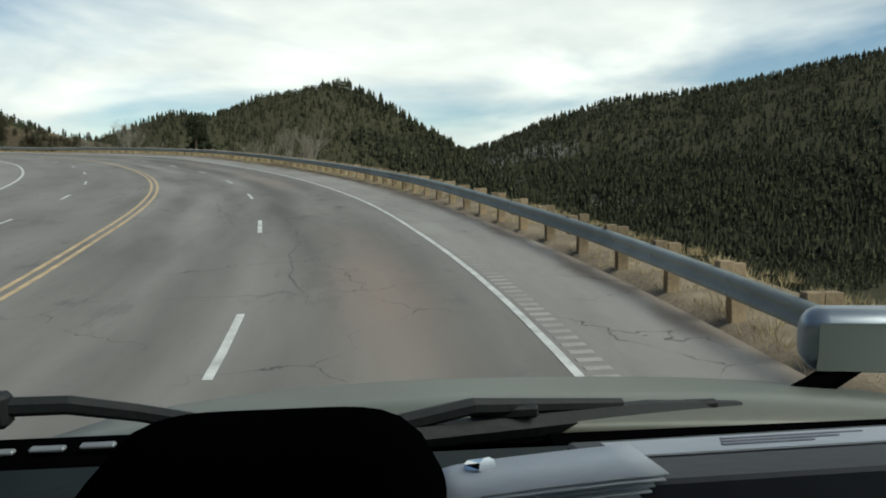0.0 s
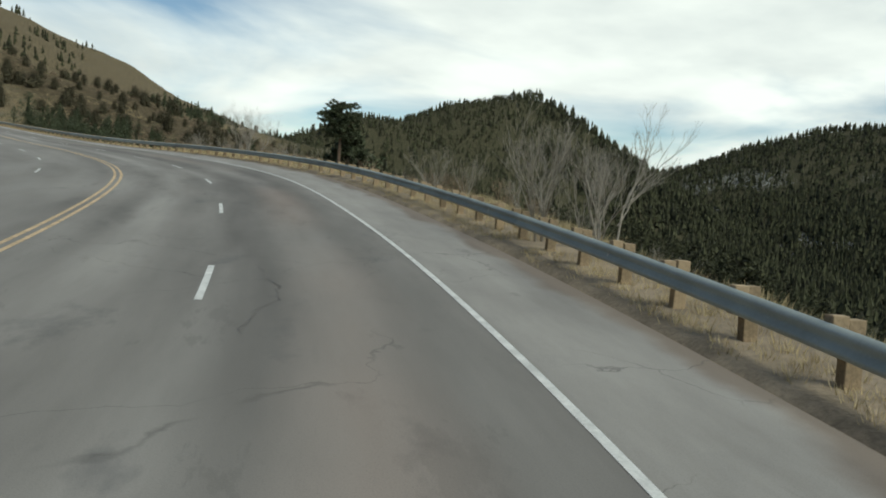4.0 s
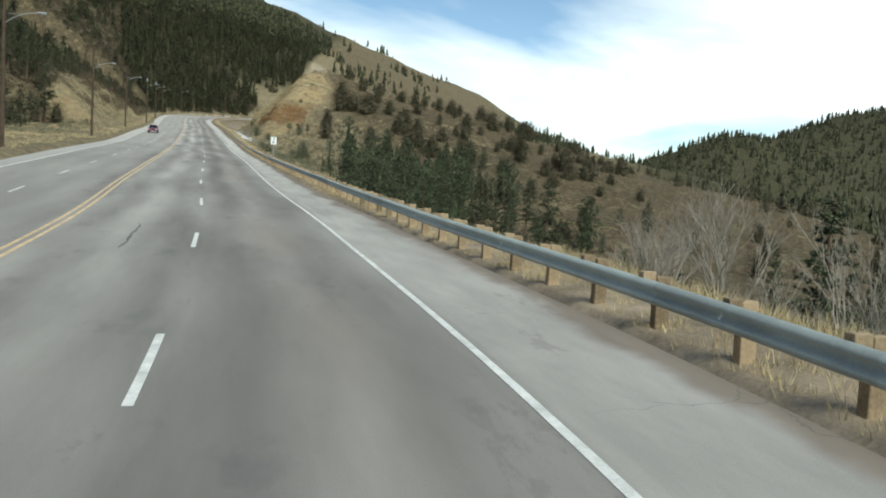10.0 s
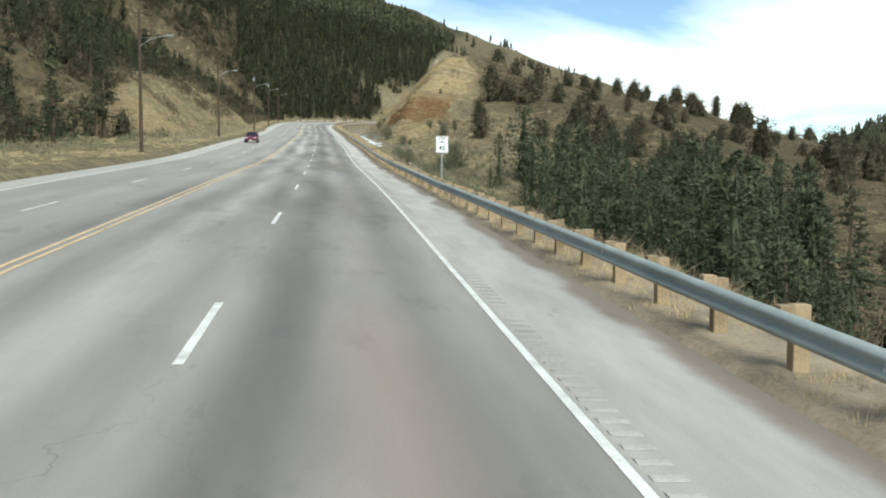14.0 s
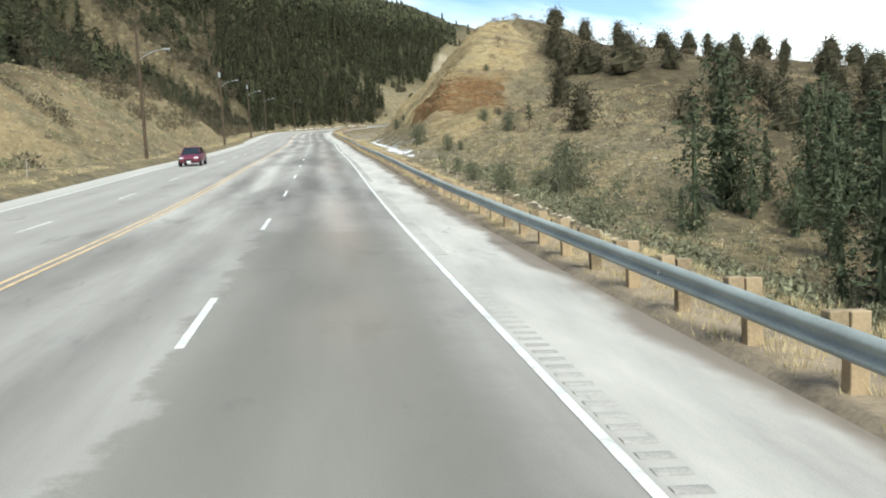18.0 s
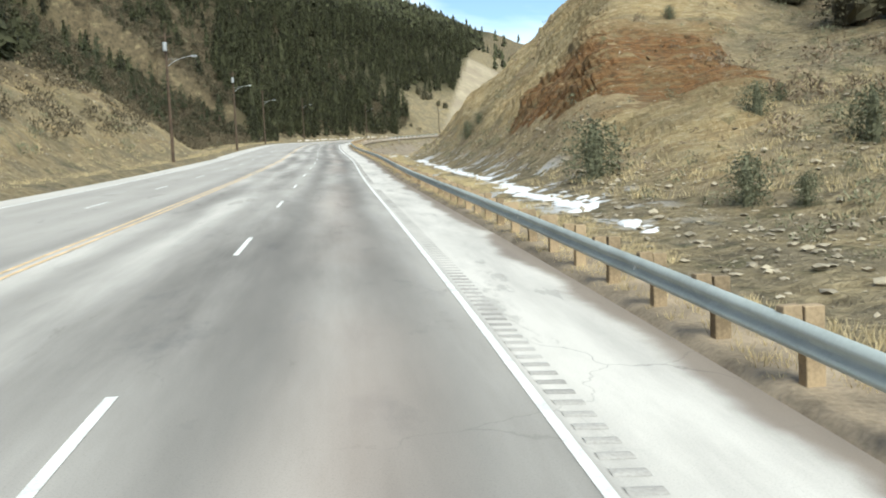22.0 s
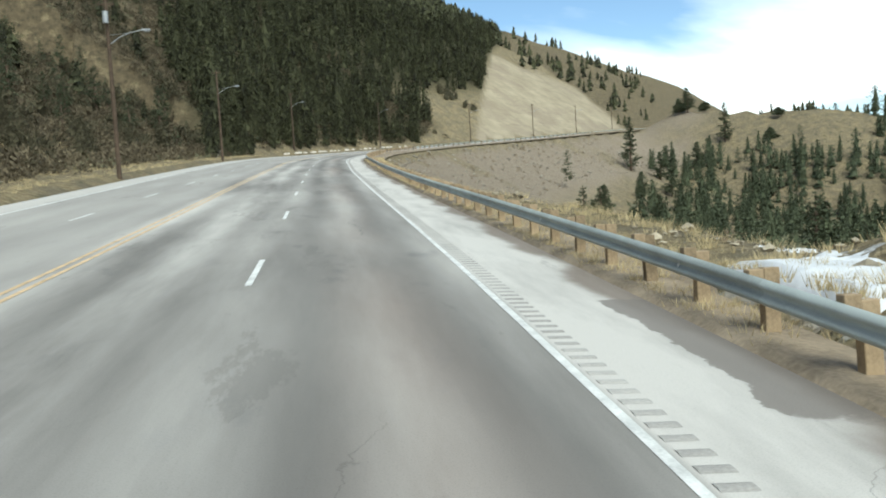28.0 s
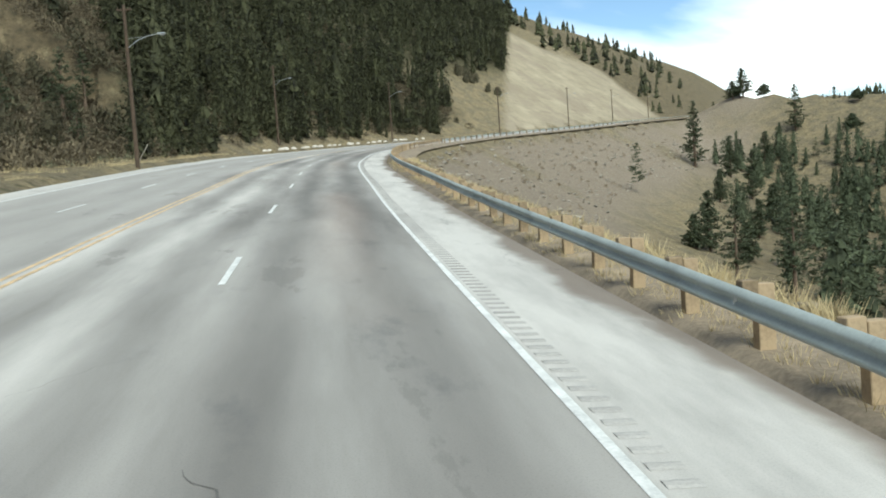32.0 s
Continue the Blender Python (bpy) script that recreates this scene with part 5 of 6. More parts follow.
def cut_material(name, rusty, cover):
    k = Nodes(name, 0.92, 0.12)
    # turned so that the third axis stands across the beds
    mp = k.n("Mapping"); mp.inputs["Rotation"].default_value = (radians(40), 0, 0)
    k.link(k.co, mp.inputs[0])
    bed = k.noise(0.9, 8, mp.outputs[0], 0.72, (0.5, 0.28, 2.4))
    flake = k.noise(3.2, 6, mp.outputs[0], 0.7, (0.6, 0.4, 2.2))
    tan = k.mix(k.ramp(bed, 0.38, 0.62), (0.385, 0.305, 0.17), (0.25, 0.18, 0.095))
    tan = k.mix(k.ramp(flake, 0.52, 0.64), tan, (0.44, 0.37, 0.24))
    debris = k.mix(k.ramp(k.noise(1.6, 7, rough=0.72), 0.36, 0.66), (0.17, 0.138, 0.083), (0.31, 0.25, 0.158))
    c = k.mix(k.math("MULTIPLY", k.ramp(k.attr("crag"), 0.08, 0.35), k.ramp(k.noise(0.35, 6, rough=0.65), cover - 0.17, cover + 0.0)), debris, tan)
    patch = k.noise(0.14, 6, mp.outputs[0], 0.65, (1.0, 0.6, 1.6))
    c = k.mix(k.math("MULTIPLY", k.ramp(patch, 0.52, 0.62), 0.6), c, (0.175, 0.14, 0.078))
    c = k.mix(k.math("MULTIPLY", k.math("MULTIPLY", k.ramp(patch, 0.34, 0.46, (1, 1, 1), (0, 0, 0)), k.ramp(flake, 0.40, 0.60)), 0.65), c, (0.42, 0.285, 0.135))
    rust = k.math("MULTIPLY", k.attr("rust"), k.ramp(bed, 0.34, 0.52))
    c = k.mix(k.math("MULTIPLY", k.math("MULTIPLY", k.attr("rust"), k.ramp(k.noise(0.5, 7, mp.outputs[0], 0.7, (0.8, 0.5, 1.8)), 0.40, 0.55)), 0.7 * rusty), c, (0.135, 0.098, 0.052))
    c = k.mix(k.math("MULTIPLY", rust, rusty), c, k.mix(k.ramp(flake, 0.36, 0.62), (0.085, 0.052, 0.03), (0.24, 0.118, 0.047)))
    c = k.mix(k.math("MULTIPLY", k.ramp(flake, 0.30, 0.40, (1, 1, 1), (0, 0, 0)), 0.75), c, (0.15, 0.115, 0.068))
    c = k.mix(k.ramp(k.noise(5.5, 5, rough=0.7), 0.63, 0.69), c, (0.50, 0.44, 0.33))
    c = k.mix(k.math("MULTIPLY", k.ramp(k.noise(1.3, 7, rough=0.75), 0.58, 0.66), 0.8), c, (0.165, 0.145, 0.08))
    k.color(c)
    k.bump(k.math("ADD", k.noise(4.5, 7, mp.outputs[0], 0.75, (0.6, 0.4, 2.2)), k.noise(14, 4)), 1.0, 0.14)
    return k.m


rock_cut("rock_cut", "orange-brown broken rock face of the road cut", 100, 205, 8.6, 36, 1, 0.6, cut_material("broken_rock", 0.9, 0.47))
rock_cut("rock_bank", "yellowish broken earth bank of the road cut", 106, 240, 17.2, 34, -1, 0.22, cut_material("bank_earth", 0.0, 0.62))


# ---- joined small stuff ----
def rubble(name, label, places, sizes, seed, material=None, sink=0.25):
    """Angular stones, each a chipped lump of its own, joined into one mesh."""
    rng = np.random.default_rng(seed)
    t = np.array([(1, 0, 0), (-1, 0, 0), (0, 1, 0), (0, -1, 0), (0, 0, 1), (0, 0, -1), (.7, .7, .5), (-.7, .6, .5), (.6, -.7, .5), (-.7, -.7, .4)], float)
    bm = bmesh.new()
    for p in t:
        bm.verts.new(p)
    bmesh.ops.convex_hull(bm, input=bm.verts)
    bm.verts.index_update()
    F0 = np.array([[v.index for v in f.verts] for f in bm.faces if len(f.verts) == 3])
    bm.free()
    n = len(places)
    z = land(places[:, 0], places[:, 1])
    V = t[None] * rng.uniform(0.6, 1.3, (n, len(t), 1)) * np.stack([sizes * rng.uniform(0.7, 1.5, n), sizes * rng.uniform(0.7, 1.3, n), sizes * rng.uniform(0.45, 0.9, n)], 1)[:, None, :]
    a = rng.uniform(0, 6.28, n)
    x = V[..., 0] * np.cos(a)[:, None] - V[..., 1] * np.sin(a)[:, None] + places[:, 0, None]
    y = V[..., 0] * np.sin(a)[:, None] + V[..., 1] * np.cos(a)[:, None] + places[:, 1, None]
    q = V[..., 2] + (z + sizes * sink)[:, None]
    F = (F0[None] + (np.arange(n) * len(t))[:, None, None]).reshape(-1, 3)
    me = mesh_of(name, np.stack([x, y, q], -1).reshape(-1, 3), F, material or M_ROCK)
    return tagged(new(name, me), label, "stones", kind="stuff")


def blades(name, label, category, places, height, per, width, seed, material, spread=0.16):
    """Clumps of thin upright blades, joined into one mesh."""
    rng = np.random.default_rng(seed)
    n = len(places)
    z = land(places[:, 0], places[:, 1])
    zv = near_verge(places)
    z = np.maximum(z, zv)
    c = np.repeat(np.column_stack([places, z]), per, 0)
    h = np.repeat(height * rng.uniform(0.5, 1.25, n), per) * rng.uniform(0.6, 1.15, n * per)
    a = rng.uniform(0, 6.28, n * per)
    r = rng.uniform(0, 1, n * per) * spread * np.repeat(rng.uniform(0.6, 1.5, n), per)
    base = c + np.column_stack([np.cos(a) * r, np.sin(a) * r, np.full(n * per, -0.04)])
    tip = base + np.column_stack([np.cos(a) * h * 0.45, np.sin(a) * h * 0.45, h])
    b = rng.uniform(0, 6.28, n * per)
    sd = np.column_stack([np.cos(b), np.sin(b), np.zeros(n * per)]) * width
    V = np.stack([base - sd, base + sd, tip], 1).reshape(-1, 3)
    me = mesh_of(name, V, np.arange(len(V)).reshape(-1, 3), material)
    return tagged(new(name, me), label, category, kind="stuff")


def near_verge(places):
    s, u = near_road(places[:, 0], places[:, 1])
    zz = on_road(s, u)[:, 2] - 0.035
    return np.where((u > 3.9) & (u < 6.9), zz, -999)


def along(n, y0, y1, u0, u1, seed, keep=None, power=1.0):
    rng = np.random.default_rng(seed)
    s = rng.uniform(s_at(y0), s_at(y1), n)
    u = u0 + (u1 - u0) * rng.uniform(0, 1, n) ** power
    P = on_road(s, u)[:, :2]
    if keep is not None:
        P = P[fbm(P[:, 0], P[:, 1], keep[0], seed) > keep[1]]
    return P


blades("dry_grass", "tufts of dry straw-coloured grass under the guardrail", "grass", along(17000, -150, 300, 4.55, 6.9, 61, (5, -0.25)), 0.17, 15, 0.007, 62, M_DRYGRASS)
blades("dry_grass", "dry straw-coloured grass on the shelf behind the guardrail", "grass", along(4200, -100, -28, 6.0, 14, 63), 0.32, 22, 0.009, 64, M_DRYGRASS, 0.3)
blades("dry_grass", "dry straw-coloured grass beside the gully", "grass", along(2600, 180, 300, 6.2, 16, 65), 0.30, 20, 0.010, 66, M_DRYGRASS, 0.3)
blades("dry_grass", "dry straw-coloured grass on the far verge", "grass", along(5200, -60, 330, -30, -15.2, 67, (12, -0.2)), 0.30, 18, 0.012, 68, M_DRYGRASS, 0.3)
blades("dry_grass", "dry straw-coloured grass on the knoll", "grass", along(6000, 60, 135, 8, 60, 69, (14, -0.1)), 0.34, 16, 0.014, 70, M_DRYGRASS, 0.35)

rubble("rubble", "tan angular stones at the foot of the rock cut", along(900, 96, 200, 6.6, 12.5, 71, None, 1.6), 0.025 + 0.10 * np.random.default_rng(1).uniform(0, 1, 900) ** 3, 72)
rubble("rubble", "pale stones scattered over the knoll", along(4200, 66, 133, 7.6, 42, 73, None, 1.5), 0.03 + 0.12 * np.random.default_rng(2).uniform(0, 1, 4200) ** 2.8, 74)
rubble("rubble", "grey stones on the road embankment", along(1500, 262, 470, 7.4, 30, 75), 0.08 + 0.30 * np.random.default_rng(3).uniform(0, 1, 1500) ** 2.5, 76, mat("grey_rock", (0.30, 0.265, 0.22), 0.9, 0, 0.3, 1.2, 0.5, 9, island=True))
rubble("rubble", "stones on the yellowish bank", along(500, 108, 235, -34, -17.5, 77), 0.05 + 0.22 * np.random.default_rng(4).uniform(0, 1, 500) ** 2.5, 78)
rubble("rubble", "boulders and stones beside the gully", along(150, 180, 240, 6.4, 16, 79), 0.05 + 0.22 * np.random.default_rng(5).uniform(0, 1, 150) ** 3, 80)
rubble("rubble", "small pale stones lying on the rock cut", along(6000, 96, 200, 8.5, 30, 171), 0.02 + 0.085 * np.random.default_rng(6).uniform(0, 1, 6000) ** 3, 172)


def shrubs(name, label, places, w, h, seed, material, per=64, thin=0.22):
    rng = np.random.default_rng(seed)
    n = len(places)
    z = land(places[:, 0], places[:, 1])
    sz = rng.uniform(0.5, 1.3, n)
    c = np.repeat(np.column_stack([places, z]), per, 0)
    s = np.repeat(sz, per)
    a, r = rng.uniform(0, 6.28, n * per), np.sqrt(rng.uniform(0, 1, n * per)) * 0.5 * w * s
    t = rng.uniform(0, 1, n * per)
    base = c + np.column_stack([np.cos(a) * r * (1 - 0.5 * t), np.sin(a) * r * (1 - 0.5 * t), t * h * s * 0.7])
    d = rng.normal(size=(n * per, 3))
    d[:, 2] = np.abs(d[:, 2]) + 0.4
    d /= np.linalg.norm(d, axis=1)[:, None]
    L = (0.20 * h * s * rng.uniform(0.6, 1.3, n * per))[:, None]
    sd = np.cross(d, rng.normal(size=(n * per, 3)))
    sd /= np.linalg.norm(sd, axis=1)[:, None]
    V = np.stack([base - sd * L * thin, base + sd * L * thin, base + d * L * (1.0 if thin > 0.2 else 1.6)], 1).reshape(-1, 3)
    return tagged(new(name, mesh_of(name, V, np.arange(len(V)).reshape(-1, 3), material)), label, "scrub", kind="stuff")


M_SAGE = mat("sage_scrub", (0.16, 0.155, 0.095), 0.9, 0, 0.4, 0.5, 0, 3, island=True)
shrubs("scrub", "grey-brown leafless scrub on the spur", along(3600, 0, 200, 16, 120, 81, (22, -0.25)), 1.5, 1.0, 82, M_SCRUB, 64, 0.22)
shrubs("scrub", "grey-green sage on the spur", along(1100, 40, 200, 12, 110, 83, (18, -0.1)), 0.9, 0.6, 84, M_SAGE)
shrubs("scrub", "brown scrub on the slope beyond the far verge", along(5200, 110, 430, -85, -21, 85, (16, -0.25)), 2.6, 1.6, 86, M_THICKET, 84, 0.22)
shrubs("scrub", "reddish-brown brush on the steep slope above the verge", along(4600, 228, 425, -98, -19, 185, (9, -0.22)), 2.8, 2.0, 186, M_THICKET, 76, 0.22)
shrubs("scrub", "dark evergreen bushes on the steep slope above the verge", along(1500, 228, 425, -98, -22, 187, (9, -0.1)), 2.7, 2.4, 188, M_JUNIPER, 120, 0.2)
shrubs("scrub", "grey-green sage on the slope beyond the far verge", along(2000, 60, 400, -75, -19, 87, (14, -0.2)), 1.6, 1.0, 88, M_SAGE, 70, 0.22)
shrubs("scrub", "brown scrub below the guardrail", along(480, -95, 60, 10, 24, 89, (10, -0.2)), 1.6, 1.3, 90, M_SCRUB, 150, 0.05)
shrubs("scrub", "olive tufts growing on the rock cut", along(1500, 92, 205, 9, 34, 191, (9, -0.15)), 0.6, 0.42, 192, M_SAGE, 40)
shrubs("scrub", "brown tufts on the rock cut", along(1000, 92, 205, 9, 34, 193, (7, -0.1)), 0.6, 0.4, 194, M_SCRUB, 40)
shrubs("scrub", "small scrub on the embankment", along(240, 262, 470, 8, 30, 91), 0.9, 0.8, 92, M_SCRUB)
shrubs("scrub", "scrub and young evergreens at the gully's edge", along(500, 60, 110, 8, 20, 93, (8, -0.1)), 1.0, 0.8, 94, M_SAGE)


# ---- snow left in the shade of the cut ----
def snow_patch(y, u, length, width, seed):
    n, m = 40, 18
    sc = s_at(y)
    V = []
    for i in range(n + 1):
        for j in range(m + 1):
            a, b = i / n * 2 - 1, j / m * 2 - 1
            p = on_road(sc + a * length / 2, u + b * width / 2)
            V.append((p[0], p[1], a, b))
    V = np.array(V)
    z = land(V[:, 0], V[:, 1])
    e = 0.62 - 0.8 * (V[:, 2] ** 2 + V[:, 3] ** 2) + 1.5 * fbm(V[:, 0], V[:, 1], 1.1, seed) + 1.3 * fbm(V[:, 0], V[:, 1], 0.4, seed + 1)
    lift = np.clip(e, -0.5, 0.45) * 0.15 + 0.005
    F = [(i * (m + 1) + j, i * (m + 1) + j + 1, (i + 1) * (m + 1) + j + 1, (i + 1) * (m + 1) + j) for i in range(n) for j in range(m)]
    edge = (np.abs(V[:, 2]) == 1) | (np.abs(V[:, 3]) == 1)
    lift = np.where(edge, -0.25, lift)
    ob = new("snow_patch", mesh_of("snow_patch", np.column_stack([V[:, :2], z + lift]), F, M_SNOW, True))
    return tagged(ob, "patch of old snow lying in the shaded ditch", "snow", "snow patches")


for _y, _u, _l, _w in ((121, 7.6, 3, 0.7), (127, 7.5, 6.5, 1.7), (132, 7.4, 6, 2.2), (137, 7.6, 4, 1.3), (142, 7.6, 3, 0.8), (147, 7.5, 5, 0.9), (153, 7.6, 6, 1.3), (158, 7.5, 4, 1.1), (163, 7.4, 4, 0.8), (171, 7.5, 5, 0.9), (188.8, 7.0, 4.4, 2.3), (193.5, 10.5, 6, 2.2), (197.5, 13.0, 4, 1.6)):
    snow_patch(_y, _u, _l, 1.05 * _w, int(_y))


# ---- rumble grooves cut into the shoulder ----
def rumble():
    V, F = [], []
    for y0, y1 in ((-150, -118), (-30, 62), (66, 86), (92, 142), (147, 330)):
        for s in np.arange(s_at(y0), s_at(y1), 0.31):
            b = len(V)
            for ds, dz in ((-0.075, 0.002), (-0.03, 0.009), (0.03, 0.009), (0.075, 0.002)):
                for u in (2.16, 2.44):
                    V.append(on_road(s + ds, u, dz))
            F += [(b, b + 1, b + 3, b + 2), (b + 2, b + 3, b + 5, b + 4), (b + 4, b + 5, b + 7, b + 6)]
    me = mesh_of("rumble_strip", V, F, M_RUMBLE)
    tagged(new("rumble_strip", me), "rumble strip of short cross ridges in dusty asphalt", "rumble strip", kind="stuff")


M_RUMBLE = mat("dusty_ridge", (0.34, 0.318, 0.292), 0.9, 0, 0.35, 0.6, 0.2, 30)
rumble()


# ---- tar-filled cracks in the lanes ----
def tar_line(y0, y1, u0, swing, width, seed, forks=1):
    rng = random.Random(seed)
    V, F = [], []
    for k in range(forks):
        a, b = s_at(y0), s_at(y1)
        if k:
            a, b = a + (b - a) * rng.uniform(0.2, 0.5), a + (b - a) * rng.uniform(0.6, 0.9)
        n = max(6, int((b - a) / 0.12))
        ph = [rng.uniform(0, 6.28) for _ in range(3)]
        base = len(V)
        for i in range(n + 1):
            t = i / n
            u = u0 + swing * (0.6 * math.sin(3.1 * t + ph[0]) + 0.3 * math.sin(9.7 * t + ph[1]) + 0.13 * math.sin(29 * t + ph[2]) + 0.07 * math.sin(71 * t + ph[0])) + 0.5 * swing * k
            w = 0.55 * width * (0.35 + 0.65 * abs(math.sin(13 * t + ph[1]))) * math.sin(math.pi * (0.04 + 0.92 * t)) ** 0.4
            V += [on_road(a + (b - a) * t, u - w / 2, 0.005), on_road(a + (b - a) * t, u + w / 2, 0.005)]
        F += [(base + 2 * i, base + 2 * i + 1, base + 2 * i + 3, base + 2 * i + 2) for i in range(n)]
    tagged(new("tar_crack", mesh_of("tar_crack", V, F, M_TAR)), "dark tar-filled crack in the asphalt", "road crack", "tar cracks", "structure")


for _k, (_a, _b, _u, _s, _w, _f) in enumerate(((-134, -124, -0.75, 0.35, 0.05, 2), (-128, -117, -2.5, 0.5, 0.07, 2), (-100, -95, -0.9, 0.4, 0.05, 1), (-27.5, -22, -3.3, 0.12, 0.14, 1),
                                              (95, 101, 0.3, 0.4, 0.04, 2), (133, 139, -0.5, 0.3, 0.045, 1), (198, 203, 0.6, 0.4, 0.05, 3), (221, 228, -2.7, 0.45, 0.10, 2), (229, 232, -0.8, 0.5, 0.05, 2), (206, 209, 1.0, 0.3, 0.04, 2))):
    tar_line(_a, _b, _u, _s, _w, 300 + _k, _f)


# ---- single trees near the rail ----
def lone_pine(x, y, top_z, spread, label, near=False):
    z = ground_z(x, y)
    h = max(3.0, top_z - z)
    V, F, tr = pine_mesh(int(abs(x * 7 + y * 3)) + 5, h, spread, 0.52 if near else 0.10, 26 if near else 30, 14 if near else 9, 0.19 if near else 0.42, 0.0, near)
    ob = tree_thing("pine_tree", label, "tree", "", (V, F), M_PINE, tr)
    ob.matrix_basis = pose(x, y, z - 0.2, 0, 0, 40)


lone_pine(5.7, -61.2, 2.55, 1.25, "dark ponderosa pine with a clumped crown standing below the guardrail", True)
for _x, _y, _t, _w in ((92.5, 434.5, 39.2, 3.8), (54.3, 344.9, 16.6, 2.6), (144.8, 508.8, 57.2, 4.0), (141.5, 510, 53.0, 3.4), (149.3, 502.6, 50.4, 3.4), (142.8, 472.1, 46.4, 3.4), (165.4, 474.4, 42.9, 2.6), (154.6, 461, 35.5, 3.2),
                       (126.8, 462.2, 31.7, 3.2), (97.8, 415, 24.9, 3.0), (92.2, 395.4, 16.6, 2.6), (76.8, 372.5, 14.0, 2.2), (102.6, 435.3, 27.5, 2.6), (60.2, 344.8, 11.5, 2.0), (51.2, 343, 13.2, 2.0), (83.0, 401, 20.5, 2.0)):
    lone_pine(_x, _y, _t, _w, "tall dark pine on the slope beyond the gully")
lone_pine(7.9, -59.4, 0.7, 2.1, "broad dark pine beside the ponderosa")


def bare_tree(x, y, height, stems, spread, depth, thick, seed, name="bare_tree", label="leafless tree with pale forking stems and fine twigs"):
    ob = tagged(new(name), label, "tree", "bare trees" if name == "bare_tree" else "bare shrubs")
    ob.matrix_basis = pose(x, y, ground_z(x, y), 0, 0, seed * 31)
    for k in range(stems):
        part("stem", bare_mesh(seed * 40 + k, height, 1, spread, depth, thick), M_TWIG, ob)


bare_tree(-8.9, -95.7, 4.3, 4, 0.45, 6, 0.036, 8)
bare_tree(-9.9, -94.6, 4.0, 4, 0.5, 6, 0.032, 9)
bare_tree(-7.6, -94.4, 3.4, 4, 0.6, 5, 0.028, 11)
bare_tree(6.6, -45.5, 5.0, 6, 0.55, 6, 0.034, 3)
bare_tree(8.6, -43.5, 4.4, 5, 0.6, 6, 0.030, 4)
bare_tree(10.0, -47.0, 4.0, 5, 0.7, 5, 0.028, 5)
for _i, (_x, _y) in enumerate(((8.5, -33), (10, -35), (11.5, -30), (10, -27.5), (12.5, -33.5), (13.5, -29), (9, -29.5), (14.5, -31.5), (12, -26))):
    bare_tree(_x, _y, 3.7 + 0.7 * math.sin(_i * 2.1), 9, 0.6, 4, 0.022, 60 + _i)
for _i in range(16):
    _s = s_at(-85 + 3.8 * _i)
    _p = on_road(_s, 9.5 + 5 * random.Random(_i).random())
    bare_tree(float(_p[0]), float(_p[1]), 2.2 + 1.3 * random.Random(_i + 50).random(), 8, 0.8, 4, 0.014, 20 + _i, "bare_shrub", "leafless grey-brown shrub on the slope below the road")


# ---- pale boulders along the outer side of the bend ----
def boulder(s, u, size, seed):
    rng = random.Random(seed)
    bm = bmesh.new()
    bmesh.ops.create_icosphere(bm, subdivisions=2, radius=1.0)
    for v in bm.verts:
        v.co *= 1 + 0.22 * noise.noise(v.co * 1.7 + Vector((seed, 0, 0)))
        v.co = Vector((v.co.x * size * 0.75, v.co.y * size, max(v.co.z, -0.35) * size * 0.62))
    ob = part("boulder", bm, M_BOULDER, None)
    p = on_road(s, u)
    z = max(ground_z(p[0], p[1]), float(p[2]) - 0.04)
    ob.matrix_basis = pose(p[0], p[1], z + size * 0.14, 0, 0, rng.uniform(0, 360))
    tagged(ob, "pale boulder set along the edge of the road", "boulder", "boulders along the bend")


M_BOULDER = mat("pale_granite", (0.55, 0.50, 0.44), 0.9, 0, 0.25, 2, 0.4, 12)
for _k in range(24):
    boulder(s_at(338) + 2.9 * _k + random.Random(_k).uniform(-0.8, 0.8), -15.6 - random.Random(_k + 9).uniform(0, 0.8), random.Random(_k + 3).uniform(0.35, 0.62), _k)


# ---- leaning stakes by the far verge ----
for _x, _y, _h, _t in ((-22.0, 262.0, 2.0, 24), (-17.6, 300.5, 1.9, 32), (-16.8, 101.0, 1.1, 4)):
    _bm = bmesh.new()
    tube(_bm, [(0, 0, -0.3), (0, 0, _h)], [0.035, 0.03], 8)
    _o = part("marker_stake", _bm, M_TWIG, None)
    _o.matrix_basis = pose(_x, _y, ground_z(_x, _y), 0, _t, 0)
    tagged(_o, "thin pale stake leaning beside the road", "stake", "marker stakes")


